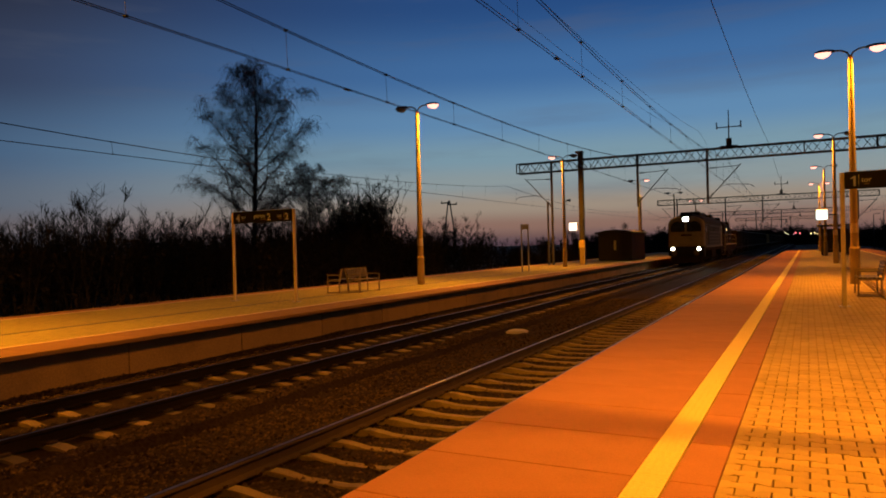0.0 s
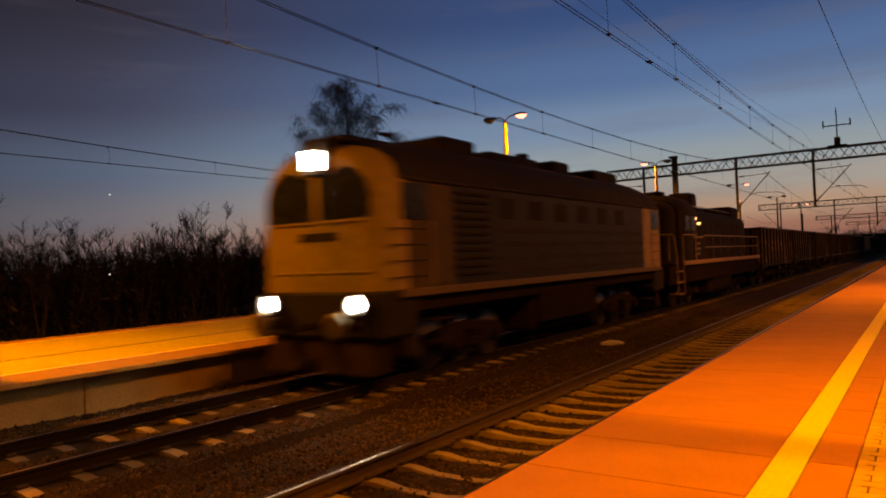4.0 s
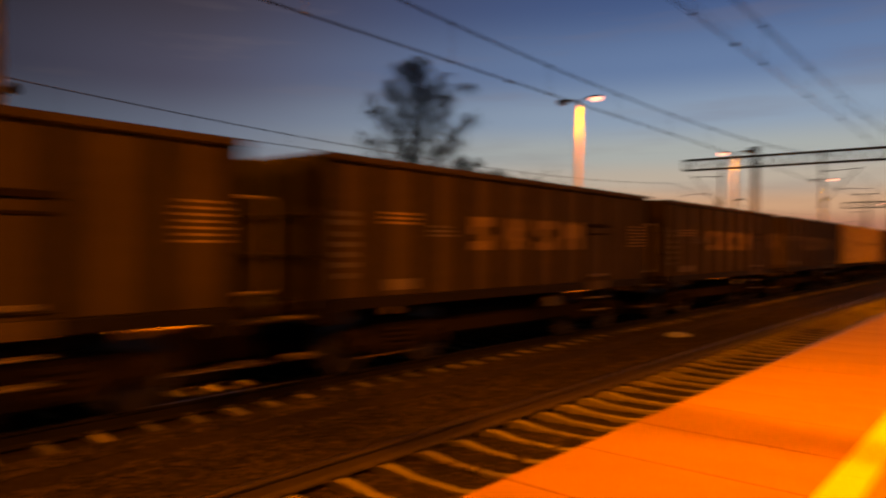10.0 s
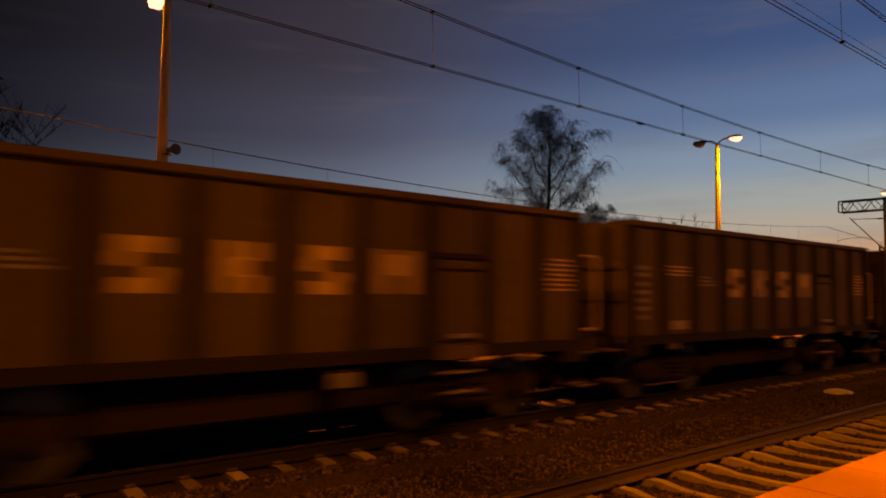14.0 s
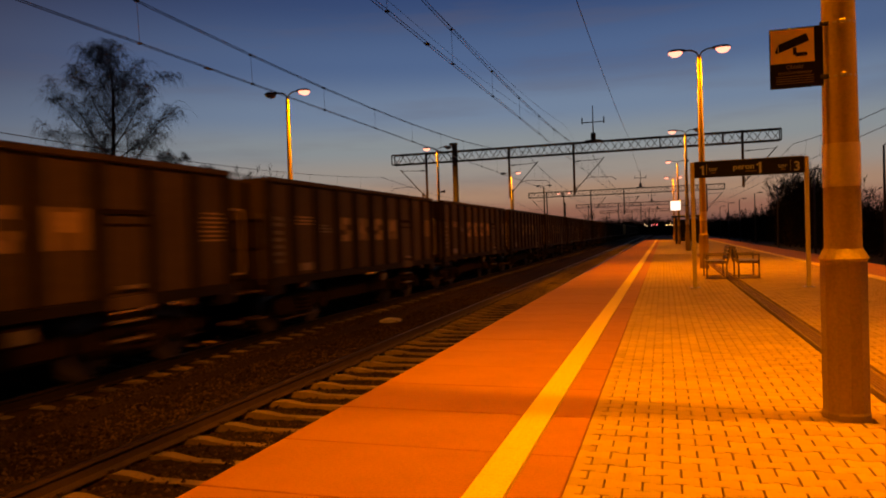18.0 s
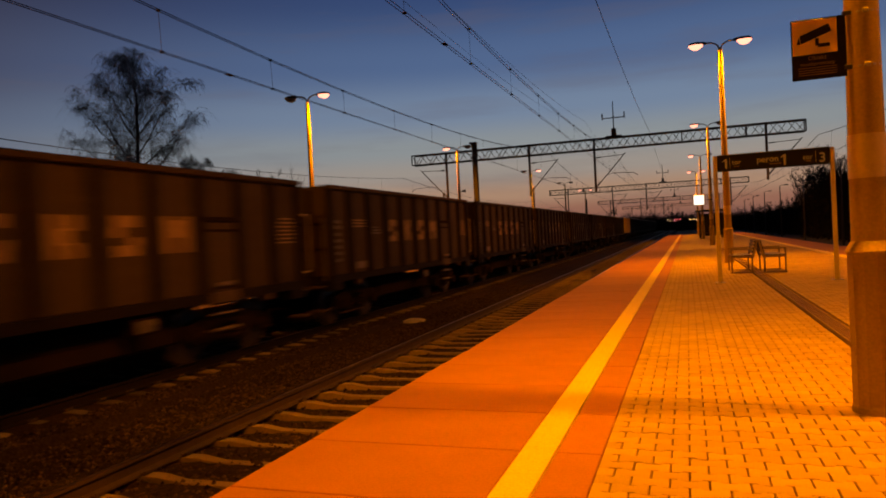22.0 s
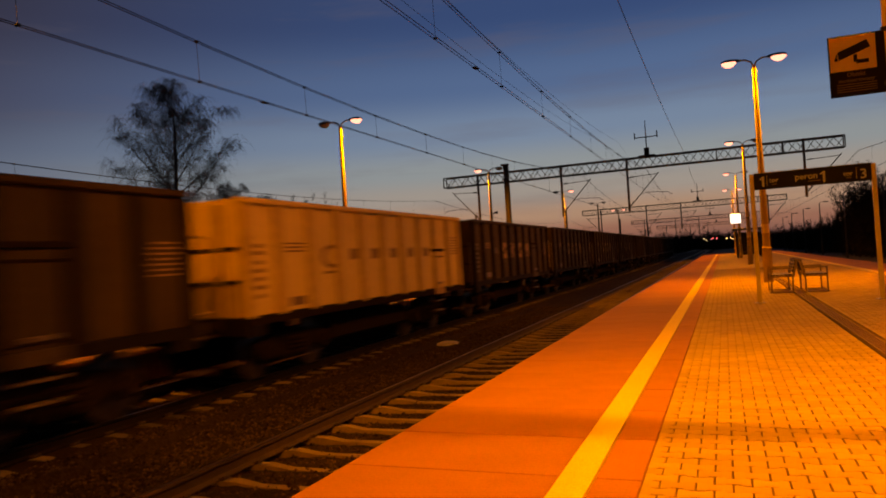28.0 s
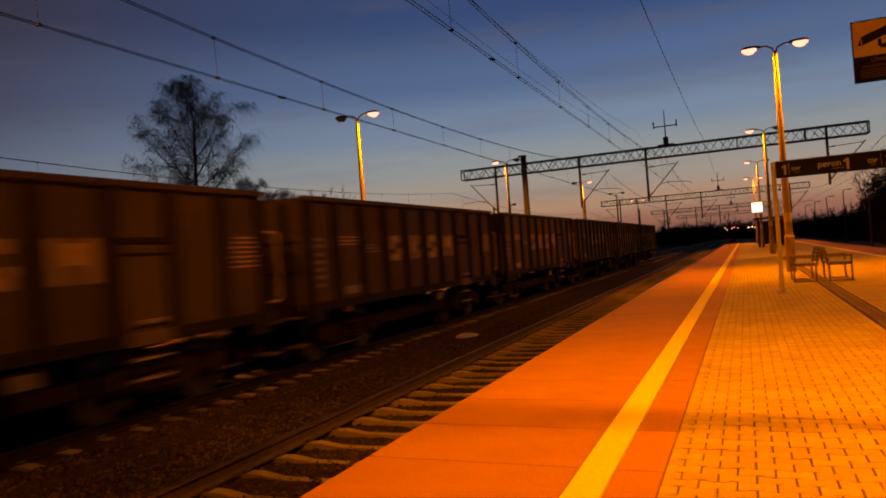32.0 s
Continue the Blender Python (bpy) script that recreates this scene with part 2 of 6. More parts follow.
# ---- materials ----
def surface(name, base, other=None, rough=0.8, metal=0.0, grain=40.0, blotch=1.5, bump=0.15, dirt=0.5, dirt_colour=None, per_object=0.0, spec=0.5, bump_dist=0.01):
    """A worn surface: grain, blotches, dirt patches, fine relief; per_object varies the tone from piece to piece."""
    mt = bpy.data.materials.new(name)
    mt.use_nodes = True
    N, L = mt.node_tree.nodes, mt.node_tree.links
    p = N["Principled BSDF"]
    tc = N.new("ShaderNodeTexCoord")
    g = N.new("ShaderNodeTexNoise")
    g.inputs["Scale"].default_value, g.inputs["Detail"].default_value = grain, 6
    b = N.new("ShaderNodeTexNoise")
    b.inputs["Scale"].default_value, b.inputs["Detail"].default_value, b.inputs["Roughness"].default_value = blotch, 5, 0.65
    L.new(tc.outputs["Object"], g.inputs["Vector"])
    L.new(tc.outputs["Object"], b.inputs["Vector"])
    other = other or [c * 0.72 for c in base]
    m1 = N.new("ShaderNodeMix")
    m1.data_type = "RGBA"
    m1.inputs["A"].default_value, m1.inputs["B"].default_value = (*base, 1), (*other, 1)
    r1 = N.new("ShaderNodeMapRange")
    r1.inputs["From Min"].default_value, r1.inputs["From Max"].default_value = 0.35, 0.68
    L.new(g.outputs["Fac"], r1.inputs["Value"])
    L.new(r1.outputs["Result"], m1.inputs["Factor"])
    m2 = N.new("ShaderNodeMix")
    m2.data_type = "RGBA"
    dc = dirt_colour or [c * 0.45 for c in base]
    m2.inputs["B"].default_value = (*dc, 1)
    r2 = N.new("ShaderNodeMapRange")
    r2.inputs["From Min"].default_value, r2.inputs["From Max"].default_value, r2.inputs["To Max"].default_value = 0.48, 0.75, dirt
    L.new(b.outputs["Fac"], r2.inputs["Value"])
    L.new(r2.outputs["Result"], m2.inputs["Factor"])
    L.new(m1.outputs["Result"], m2.inputs["A"])
    out = m2.outputs["Result"]
    if per_object:
        oi = N.new("ShaderNodeObjectInfo")
        geo = N.new("ShaderNodeNewGeometry")
        ad = N.new("ShaderNodeMath")
        ad.operation = "ADD"
        L.new(oi.outputs["Random"], ad.inputs[0])
        L.new(geo.outputs["Random Per Island"], ad.inputs[1])
        fr = N.new("ShaderNodeMath")
        fr.operation = "FRACT"
        L.new(ad.outputs[0], fr.inputs[0])
        mr = N.new("ShaderNodeMapRange")
        mr.inputs["To Min"].default_value, mr.inputs["To Max"].default_value = 1 - per_object, 1 + per_object
        L.new(fr.outputs[0], mr.inputs["Value"])
        hs = N.new("ShaderNodeHueSaturation")
        L.new(mr.outputs["Result"], hs.inputs["Value"])
        L.new(out, hs.inputs["Color"])
        out = hs.outputs["Color"]
    L.new(out, p.inputs["Base Color"])
    rr = N.new("ShaderNodeMapRange")
    rr.inputs["To Min"].default_value, rr.inputs["To Max"].default_value = max(0.03, rough - 0.12), min(1, rough + 0.12)
    L.new(b.outputs["Fac"], rr.inputs["Value"])
    L.new(rr.outputs["Result"], p.inputs["Roughness"])
    p.inputs["Metallic"].default_value = metal
    p.inputs["Specular IOR Level"].default_value = spec
    if bump:
        bm = N.new("ShaderNodeBump")
        bm.inputs["Strength"].default_value, bm.inputs["Distance"].default_value = bump, bump_dist
        L.new(g.outputs["Fac"], bm.inputs["Height"])
        L.new(bm.outputs["Normal"], p.inputs["Normal"])
    return mt


def glowing(name, colour, strength):
    mt = bpy.data.materials.new(name)
    mt.use_nodes = True
    p = mt.node_tree.nodes["Principled BSDF"]
    p.inputs["Base Color"].default_value = (*[min(1, c) for c in colour], 1)
    p.inputs["Emission Color"].default_value, p.inputs["Emission Strength"].default_value = (*colour, 1), strength
    p.inputs["Roughness"].default_value = 0.3
    return mt


def glass(name, tint=(0.75, 0.8, 0.8), rough=0.03):
    mt = bpy.data.materials.new(name)
    mt.use_nodes = True
    p = mt.node_tree.nodes["Principled BSDF"]
    p.inputs["Base Color"].default_value = (*tint, 1)
    p.inputs["Roughness"].default_value, p.inputs["Transmission Weight"].default_value, p.inputs["IOR"].default_value = rough, 1.0, 1.45
    return mt


M_SLAB = surface("platform_slab_concrete", (0.40, 0.180, 0.026), (0.345, 0.149, 0.021), 0.9, grain=60, blotch=0.7, bump=0.25, dirt=0.35, per_object=0.06, bump_dist=0.004)
M_TACTILE = surface("yellow_tactile_paint", (0.82, 0.66, 0.06), (0.72, 0.56, 0.05), 0.75, grain=70, blotch=1.2, bump=0.2, dirt=0.35, dirt_colour=(0.4, 0.3, 0.1), bump_dist=0.004)
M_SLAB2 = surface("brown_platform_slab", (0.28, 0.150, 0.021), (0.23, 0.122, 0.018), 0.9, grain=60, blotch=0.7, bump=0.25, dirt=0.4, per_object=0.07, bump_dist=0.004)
M_PAVER = surface("grey_paving_block", (0.44, 0.320, 0.066), (0.37, 0.262, 0.055), 0.92, grain=90, blotch=0.9, bump=0.3, dirt=0.45, per_object=0.13, bump_dist=0.004)
M_PAVERBED = surface("sand_filled_joints", (0.15, 0.11, 0.05), None, 0.95, grain=60, bump=0.4)
M_CONCRETE = surface("weathered_concrete", (0.40, 0.37, 0.32), (0.32, 0.29, 0.25), 0.9, grain=30, blotch=1.3, bump=0.3, dirt=0.6, bump_dist=0.006)
M_WALL = surface("stained_platform_wall", (0.32, 0.20, 0.055), (0.24, 0.15, 0.042), 0.92, grain=30, blotch=1.1, bump=0.3, dirt=0.7, per_object=0.12, bump_dist=0.006)
# second track's sleepers: the weaker lamplight there is painted in as darker concrete
M_SLEEPER_DIM = surface("dim_sleeper_concrete", (0.17, 0.13, 0.075), (0.13, 0.10, 0.06), 0.92, grain=50, blotch=3, bump=0.35, dirt=0.7, per_object=0.55, bump_dist=0.005, spec=0.2)
M_SLEEPER = surface("sleeper_concrete", (0.24, 0.18, 0.075), (0.18, 0.135, 0.055), 0.92, grain=50, blotch=3, bump=0.35, dirt=0.6, per_object=0.15, bump_dist=0.005)
M_BALLAST = surface("ballast_stone", (0.064, 0.042, 0.024), (0.036, 0.023, 0.014), 0.97, grain=40, blotch=2, bump=0.3, dirt=0.4, per_object=0.8, bump_dist=0.01, spec=0.1)
M_BED = surface("ballast_bed", (0.034, 0.022, 0.012), (0.016, 0.010, 0.006), 0.97, grain=24, blotch=0.5, bump=0.8, dirt=0.6, bump_dist=0.02, spec=0.05)
M_RAILSIDE = surface("rusty_rail", (0.046, 0.025, 0.009), (0.032, 0.018, 0.007), 0.85, 0.0, grain=60, blotch=4, bump=0.2)
M_RAILDARK = surface("near_black_rail", (0.014, 0.009, 0.005), (0.009, 0.006, 0.004), 0.9, grain=60, blotch=4, bump=0.2, spec=0.1)
M_RAILTOP = surface("polished_rail_head", (0.17, 0.125, 0.085), None, 0.36, 1.0, grain=50, blotch=3, bump=0.03, dirt=0.3)
M_GALV = surface("galvanised_steel", (0.42, 0.42, 0.41), (0.33, 0.33, 0.33), 0.5, 0.7, grain=35, blotch=3, bump=0.05, dirt=0.3)
M_POLE = surface("spun_concrete_pole", (0.38, 0.29, 0.13), (0.31, 0.235, 0.105), 0.85, grain=45, blotch=2.2, bump=0.2, dirt=0.4, bump_dist=0.004)
M_DARKSTEEL = surface("dark_painted_steel", (0.045, 0.045, 0.05), (0.03, 0.03, 0.033), 0.6, 0.3, grain=40, blotch=3, bump=0.05)
M_GANTRY = surface("weathered_gantry_steel", (0.09, 0.085, 0.08), (0.06, 0.055, 0.05), 0.7, 0.3, grain=40, blotch=2, bump=0.08)
M_WIRE = surface("copper_wire_dark", (0.03, 0.03, 0.032), None, 0.5, 0.6, bump=0)
M_SIGN = surface("dark_sign_panel", (0.012, 0.012, 0.014), (0.009, 0.009, 0.011), 0.6, grain=30, bump=0.02, dirt=0.2, spec=0.12)
M_SIGNTEXT = surface("white_sign_letters", (0.40, 0.46, 0.62), None, 0.5, grain=30, bump=0, dirt=0.1)
M_SIGNPOST = surface("light_painted_post", (0.56, 0.48, 0.32), (0.48, 0.41, 0.27), 0.55, grain=40, blotch=3, bump=0.05, dirt=0.35)
M_LAMPGLOW = glowing("sodium_lamp_glow", (1.0, 0.37, 0.27), 2.4)
M_BENCH = surface("dull_bench_steel", (0.32, 0.25, 0.14), (0.26, 0.20, 0.11), 0.6, 0.1, grain=30, blotch=3, bump=0.05)
M_BENCHMESH = surface("dark_bench_mesh_steel", (0.10, 0.075, 0.045), (0.07, 0.055, 0.035), 0.6, 0.1, grain=30, blotch=3, bump=0.05)
M_LAMPOFF = surface("lamp_diffuser_unlit", (0.30, 0.29, 0.27), None, 0.25, bump=0)
M_WHITEBOX = glowing("white_lit_sign", (1.0, 0.97, 0.90), 1.6)
M_WOOD = surface("bench_slat_wood", (0.20, 0.14, 0.09), (0.15, 0.10, 0.065), 0.65, grain=18, blotch=4, bump=0.2)
M_GLASS = glass("clear_glass")
M_GRASS = surface("dry_verge_grass", (0.055, 0.055, 0.025), (0.035, 0.035, 0.018), 0.95, grain=14, blotch=0.35, bump=1.0, dirt=0.5, bump_dist=0.05)
M_BARK = surface("birch_bark", (0.10, 0.085, 0.07), (0.05, 0.045, 0.04), 0.9, grain=14, blotch=3, bump=0.4)
M_TWIG = surface("bare_twigs", (0.095, 0.066, 0.050), (0.06, 0.042, 0.034), 0.9, grain=10, bump=0)
M_LEAF = surface("dark_foliage", (0.028, 0.025, 0.016), (0.019, 0.017, 0.012), 0.85, grain=3, bump=0, per_object=0.3, spec=0.1)


# ---- the plan (y runs along the line, z = 0 is the top of platform 1) ----
P1_EDGE, P1_FAR = -2.70, 6.55          # platform 1, its two edges
P2_EDGE, P2_FAR = -11.22, -18.8        # platform 2
P2_Z = -0.05
P_START, P_END = -30.0, 104.0
T1, T2, T3, T4 = -4.29, -8.80, 8.30, -20.4   # track centres
RAIL1, RAIL2 = -0.52, -0.51            # rail heads


def sheet(name, xs, ys, height, material, label, category):
    m = Mesh()
    m.v = [(x, y, height(x, y)) for y in ys for x in xs]
    w = len(xs)
    m.f = [(j * w + i, j * w + i + 1, (j + 1) * w + i + 1, (j + 1) * w + i) for j in range(len(ys) - 1) for i in range(w - 1)]
    ob = part(name, m, material, smooth=True)
    return tagged(ob, label, category, kind="structure")


def ground_height(x, y):
    h = -1.05
    if -22.8 < x < 10.6:
        h = -1.35
    h += 0.25 * noise.noise((x * 0.05, y * 0.05, 0.0))
    return h


def steps(*runs):
    out = []
    for a, b, s in runs:
        n = max(1, round((b - a) / s))
        out += [a + (b - a) * i / n for i in range(n)]
    return out + [runs[-1][1]]


ground = sheet("ground", steps((-1500, -120, 230), (-120, -24, 8), (-24, 12, 3), (12, 120, 9), (120, 1500, 230)),
               steps((-600, -60, 90), (-60, 160, 6), (160, 2600, 200)), ground_height, M_GRASS,
               "dark dry grass and scrub beside the railway", "ground")


# ballast beds with rounded shoulders
def bed_height(x, y, x0, x1, top):
    e = max(0.0, x0 - x, x - x1)
    up = 0.0
    if x0 < -9 and x0 > -15:
        # boxed in round the second track's sleepers, open cribs under the first
        d2 = abs(x - T2)
        dx = x - T2
        up = (0.098 if -1.10 < dx < -0.10 or 0.60 < dx < 1.24 else 0.140) if d2 < 1.75 else 0.03
        if abs(x - T1) < 1.45:
            up = 0.05 if x > T1 - 0.86 else 0.125
    near = (0.014 if x < -7.2 else 0.026) if -2 < y < 40 else 0.0
    return top + up - e * 0.75 + near * noise.noise((x * 6, y * 6, 3.1)) + 0.04 * noise.noise((x * 0.8, y * 0.6, 1.7))


def ballast(name, x0, x1, top):
    xs = [x0 - 0.7, x0 - 0.35] + steps((x0, x1, 0.11)) + [x1 + 0.35, x1 + 0.7]
    ys = steps((-30, -2, 2.0), (-2, 22, 0.16), (22, 60, 0.7), (60, 300, 8.0))
    return sheet(name, xs, ys, lambda x, y: bed_height(x, y, x0, x1, top), M_BED, "dark stone ballast between the rails", "track bed")


ballast("ballast_bed_1", -11.6, -3.2, -0.800)
ballast("ballast_bed_2", 7.0, 9.9, -0.76)
ballast("ballast_bed_3", -21.8, -19.1, -0.76)


def rail_profile():
    h = [(0.036, 0.0), (0.036, -0.028), (0.012, -0.045), (0.009, -0.13), (0.07, -0.152), (0.07, -0.165)]
    return [(-x, z) for x, z in h][::-1] + h


def railway(name, cx, top, label, steel=None):
    ob = thing(name, pose(cx, 0, top), label, "railway track", kind="structure")
    for s in (-1, 1):
        m = Mesh().prism([(z, x + s * 0.753) for x, z in rail_profile()][::-1], 1, -30, 320)
        rail = part("rail", m, steel or M_RAILSIDE, ob, "rusty steel rail with a polished head")
        part("rail_head", Mesh().box(s * 0.753 - 0.020, -30, 0.0005, s * 0.753 + 0.020, 320, 0.004, 0.002), M_RAILTOP, rail, "shiny worn running surface")
    return ob


track_1 = railway("track_1", T1, RAIL1, "railway track on concrete sleepers beside platform one")
track_2 = railway("track_2", T2, RAIL2, "railway track on concrete sleepers beside platform two", M_RAILDARK)
track_3 = railway("track_3", T3, -0.57, "railway track on the other side of platform one")
track_4 = railway("track_4", T4, -0.57, "railway track behind platform two")


# ---- platform bodies ----
def platform(name, edge, far, z, label, inset=0.30):
    s = 1 if far > edge else -1
    ob = thing(name, pose(0, 0, z), label, "railway platform", kind="structure")
    a, b = sorted((edge + s * (inset + 0.12), far - s * (inset + 0.12)))
    part("core", Mesh().box(a, P_START, -1.3, b, P_END, -0.062), M_PAVERBED, ob)
    for e, d in ((edge, s), (far, -s)):
        # panels of the retaining wall, 3 m each
        y = P_START
        while y < P_END - 0.1:
            lo, hi = sorted((e + d * inset, e + d * (inset + 0.12)))
            part("wall_panel", Mesh().box(lo, y + 0.008, -1.25, hi, y + 2.992, -0.13, 0.012), M_WALL, ob)
            y += 3.0
    return ob


platform_1 = platform("platform_1", P1_EDGE, P1_FAR, 0.0, "island platform with orange-lit slabs and grey paving blocks")
platform_1.matrix_basis = pose(-0.021, 0, 0, 0, 0, -0.3)   # it bears slightly away from the tracks
platform_2 = platform("platform_2", P2_EDGE, P2_FAR, P2_Z, "opposite island platform with pale edge slabs and paving", 0.42)


# ---- overhead line ----
GANTRIES = (-2.0, 50.3, 103.0, 156.0, 209.0)


def wire_run(name, cx, z_contact, z_mid, rise, label, first=11.6, gap=3.85, low=None, zig=0.18, clamps=()):
    """Twin contact wires and a sagging twin messenger with droppers between the gantries; low: where the first span hangs lowest."""
    ob = thing(name, pose(cx, 0, 0), label, "overhead wire")
    for i, (a, b) in enumerate(zip(GANTRIES, GANTRIES[1:])):
        mid, half = (a + b) / 2, (b - a) / 2
        sag = low if low is not None and i == 0 else mid
        k = rise / half ** 2
        turn = zig if i % 2 else -zig
        zx = lambda y: turn * (y - mid) / half + 0.0005 * max(y - GANTRIES[1], 0.0) ** 1.5 / 4
        for d in (-0.035, 0.035):
            part("contact_wire", Mesh().tube([(zx(y) + d, y, z_contact) for y in (a, mid, b)], 0.0075, 5), M_WIRE, ob)
            part("messenger_wire", Mesh().tube([(zx(y) * 0.3 + d, y, z_mid + k * (y - sag) ** 2) for y in np.linspace(a, b, 17)], 0.0085, 5), M_WIRE, ob)
        y = a + (first + 2.0) % gap
        while y < b - 1.0:
            top = z_mid + k * (y - sag) ** 2
            dr = Mesh().tube([(zx(y) * 0.3, y, top), (zx(y), y, z_contact)], 0.0045, 4)
            for z, x in ((top, zx(y) * 0.3), (z_contact, zx(y))):
                dr.box(x - 0.042, y - 0.018, z - 0.02, x + 0.042, y + 0.018, z + 0.02, 0.006)
            part("dropper", dr, M_WIRE, ob)
            y += gap
    for y in clamps:
        part("wire_clamp", Mesh().box(-0.045, y - 0.10, z_contact - 0.010, 0.045, y + 0.10, z_contact + 0.012, 0.005), M_WIRE, ob)
    return ob


wire_run("overhead_line", -4.57, 5.27, 5.94, 0.95, "twin overhead contact wires with droppers above the near track", 15.5, 4.02, 24.5, 0.05, (13.7,))
wire_run("overhead_line", -8.90, 4.95, 5.55, 1.25, "twin overhead contact wires with droppers above the train's track", 14.08, 3.6, 19.6, 0.08, (12.5,))
wire_run("overhead_line", T3, 5.1, 5.7, 0.95, "twin overhead contact wires above the side track")
wire_run("overhead_line", T4, 4.82, 5.12, 0.95, "twin overhead contact wires behind the opposite platform")
feeder = Mesh()
for a, b in zip(GANTRIES, GANTRIES[1:]):
    feeder.tube([(-2.05, y, 7.78 - 0.5 * (1 - ((y - (a + b) / 2) / ((b - a) / 2)) ** 2)) for y in np.linspace(a, b, 13)], 0.011, 5)
tagged(part("feeder_cable", feeder, M_WIRE), "single thin feeder cable slung between the gantries", "cable")
for fx, fz in ((-6.4, 9.0), (-7.6, 9.2)):
    far_wire = Mesh()
    for a, b in zip(GANTRIES, GANTRIES[1:]):
        far_wire.tube([(fx, y, fz - 0.9 * (1 - ((y - (a + b) / 2) / ((b - a) / 2)) ** 2)) for y in np.linspace(a, b, 13)], 0.006, 4)
    tagged(part("return_cable", far_wire, M_WIRE), "faint thin return cable above the tracks", "cable", "return cables")


def cantilever(parent, hx, side, z0=4.25):
    """Hinged bracket from a drop post: raking tube, top tube, steady arm, insulators."""
    c = Mesh().rod((hx, 0, z0), (hx + side * 2.1, 0, z0 + 2.3), 0.035, n=6)
    arm = part("bracket_tube", c, M_GANTRY, parent)
    part("top_tube", Mesh().rod((hx, 0, z0 + 2.12), (hx + side * 2.0, 0, z0 + 2.2), 0.022, n=6), M_GANTRY, arm)
    part("steady_arm", Mesh().tube([(hx + side * 0.75, 0, z0 + 0.85), (hx + side * 1.3, 0, z0 + 0.98), (hx + side * 2.6, 0, z0 + 0.9), (hx + side * 2.9, 0, z0 + 0.72)], 0.018, 5), M_GANTRY, arm)
    for zz, f in ((z0 + 0.17, 0.08), (z0 + 2.13, 0.2)):
        ins = Mesh()
        for i in range(4):
            x = hx + side * (f + 0.07 * i)
            z = zz + (0.077 * i if f < 0.1 else 0.003 * i)
            ins.rod((x, 0, z), (x + side * 0.03, 0, z + (0.03 if f < 0.1 else 0)), 0.075, 0.05, n=8)
        part("insulator", ins, M_DARKSTEEL, arm)


def gantry(y, detail=True):
    bend = 0.018 * max(y - 50.3, 0.0)
    ob = thing("overhead_line_gantry", pose(bend, y, -0.3 if y > 60 else 0.0), "grey steel lattice gantry carrying the overhead wires", "gantry", "gantries along the line")
    x0, x1, zb, zt = -19.5, 7.5, 6.93, 7.66
    for nm, z in (("bottom_chord", zb), ("top_chord", zt)):
        for d in (-0.32, 0.32):
            part(nm, Mesh().box(x0, d - 0.04, z - 0.04, x1, d + 0.04, z + 0.04, 0.01), M_GANTRY, ob)
    n = 50
    for i in range(n):
        xa, xb = x0 + (x1 - x0) * i / n, x0 + (x1 - x0) * (i + 1) / n
        m = Mesh()
        for d in (-0.32, 0.32):
            up = i % 2 if d < 0 else 1 - i % 2
            m.rod((xa, d, zb if up else zt), (xb, d, zt if up else zb), 0.026, n=4)
        m.rod((xa, -0.32, zt), (xb, 0.32, zt), 0.018, n=4)
        part("lattice_bar", m, M_GANTRY, ob)
    for x in (x0, -14.6, -10.5, -5.85, 0.0, 4.0, x1):
        for d in (-0.32, 0.32):
            part("lattice_post", Mesh().box(x - 0.035, d - 0.035, zb, x + 0.035, d + 0.035, zt, 0.006), M_GANTRY, ob)
    for x, zt2 in ((-14.6 if y < 60 else -22.0, 8.15),):
        m = Mesh().box(x - 0.16, -0.02, -0.1, x + 0.16, 0.02, zt2)
        for d in (-0.14, 0.14):
            m.box(x - 0.17, d - 0.02, -0.1, x + 0.17, d + 0.02, zt2, 0.004)
        col = part("column", m, M_GANTRY, ob, "steel column with a yellow painted foot")
        part("painted_foot", Mesh().box(x - 0.18, -0.17, -0.08, x + 0.18, 0.17, 1.7, 0.02), M_POLE, col)
        part("warning_plate", Mesh().box(x - 0.2, -0.20, 1.2, x + 0.2, -0.171, 1.75, 0.01), M_TACTILE, col, "small yellow warning plate")
        part("cap", Mesh().box(x - 0.35, -0.2, zt2, x + 0.2, 0.2, zt2 + 0.14, 0.02), M_GANTRY, col)
    for x, side in ((-16.85, -1), (-10.5, 1), (-5.85, 1), (5.2, 1)):
        p = part("drop_post", Mesh().box(x - 0.075, -0.075, P2_Z if x < -16 else 4.0, x + 0.075, 0.075, 7.75, 0.012), M_GANTRY, ob)
        cantilever(p, x, side)
    m = Mesh().rod((-4.45, 0, 7.7), (-4.45, 0, 10.2), 0.05, 0.03, 6).rod((-5.2, 0, 9.05), (-3.7, 0, 9.05), 0.035, n=6)
    for x in (-5.2, -3.7):
        m.rod((x, 0, 8.95), (x, 0, 9.4), 0.045, n=6)
    m.box(-5.0, -0.2, 7.7, -3.9, 0.2, 7.8, 0.02).box(-4.62, -0.1, 7.8, -4.28, 0.1, 8.3, 0.02)
    part("guy_post", Mesh().box(-17.25, -0.06, P2_Z, -17.13, 0.06, 4.7, 0.01), M_GANTRY, ob)
    mast = part("earth_wire_mast", m, M_GANTRY, ob)
    mast.location.x = 0.9 if y > 60 else 0.0
    return ob


for gy in GANTRIES[1:]:
    gantry(gy)


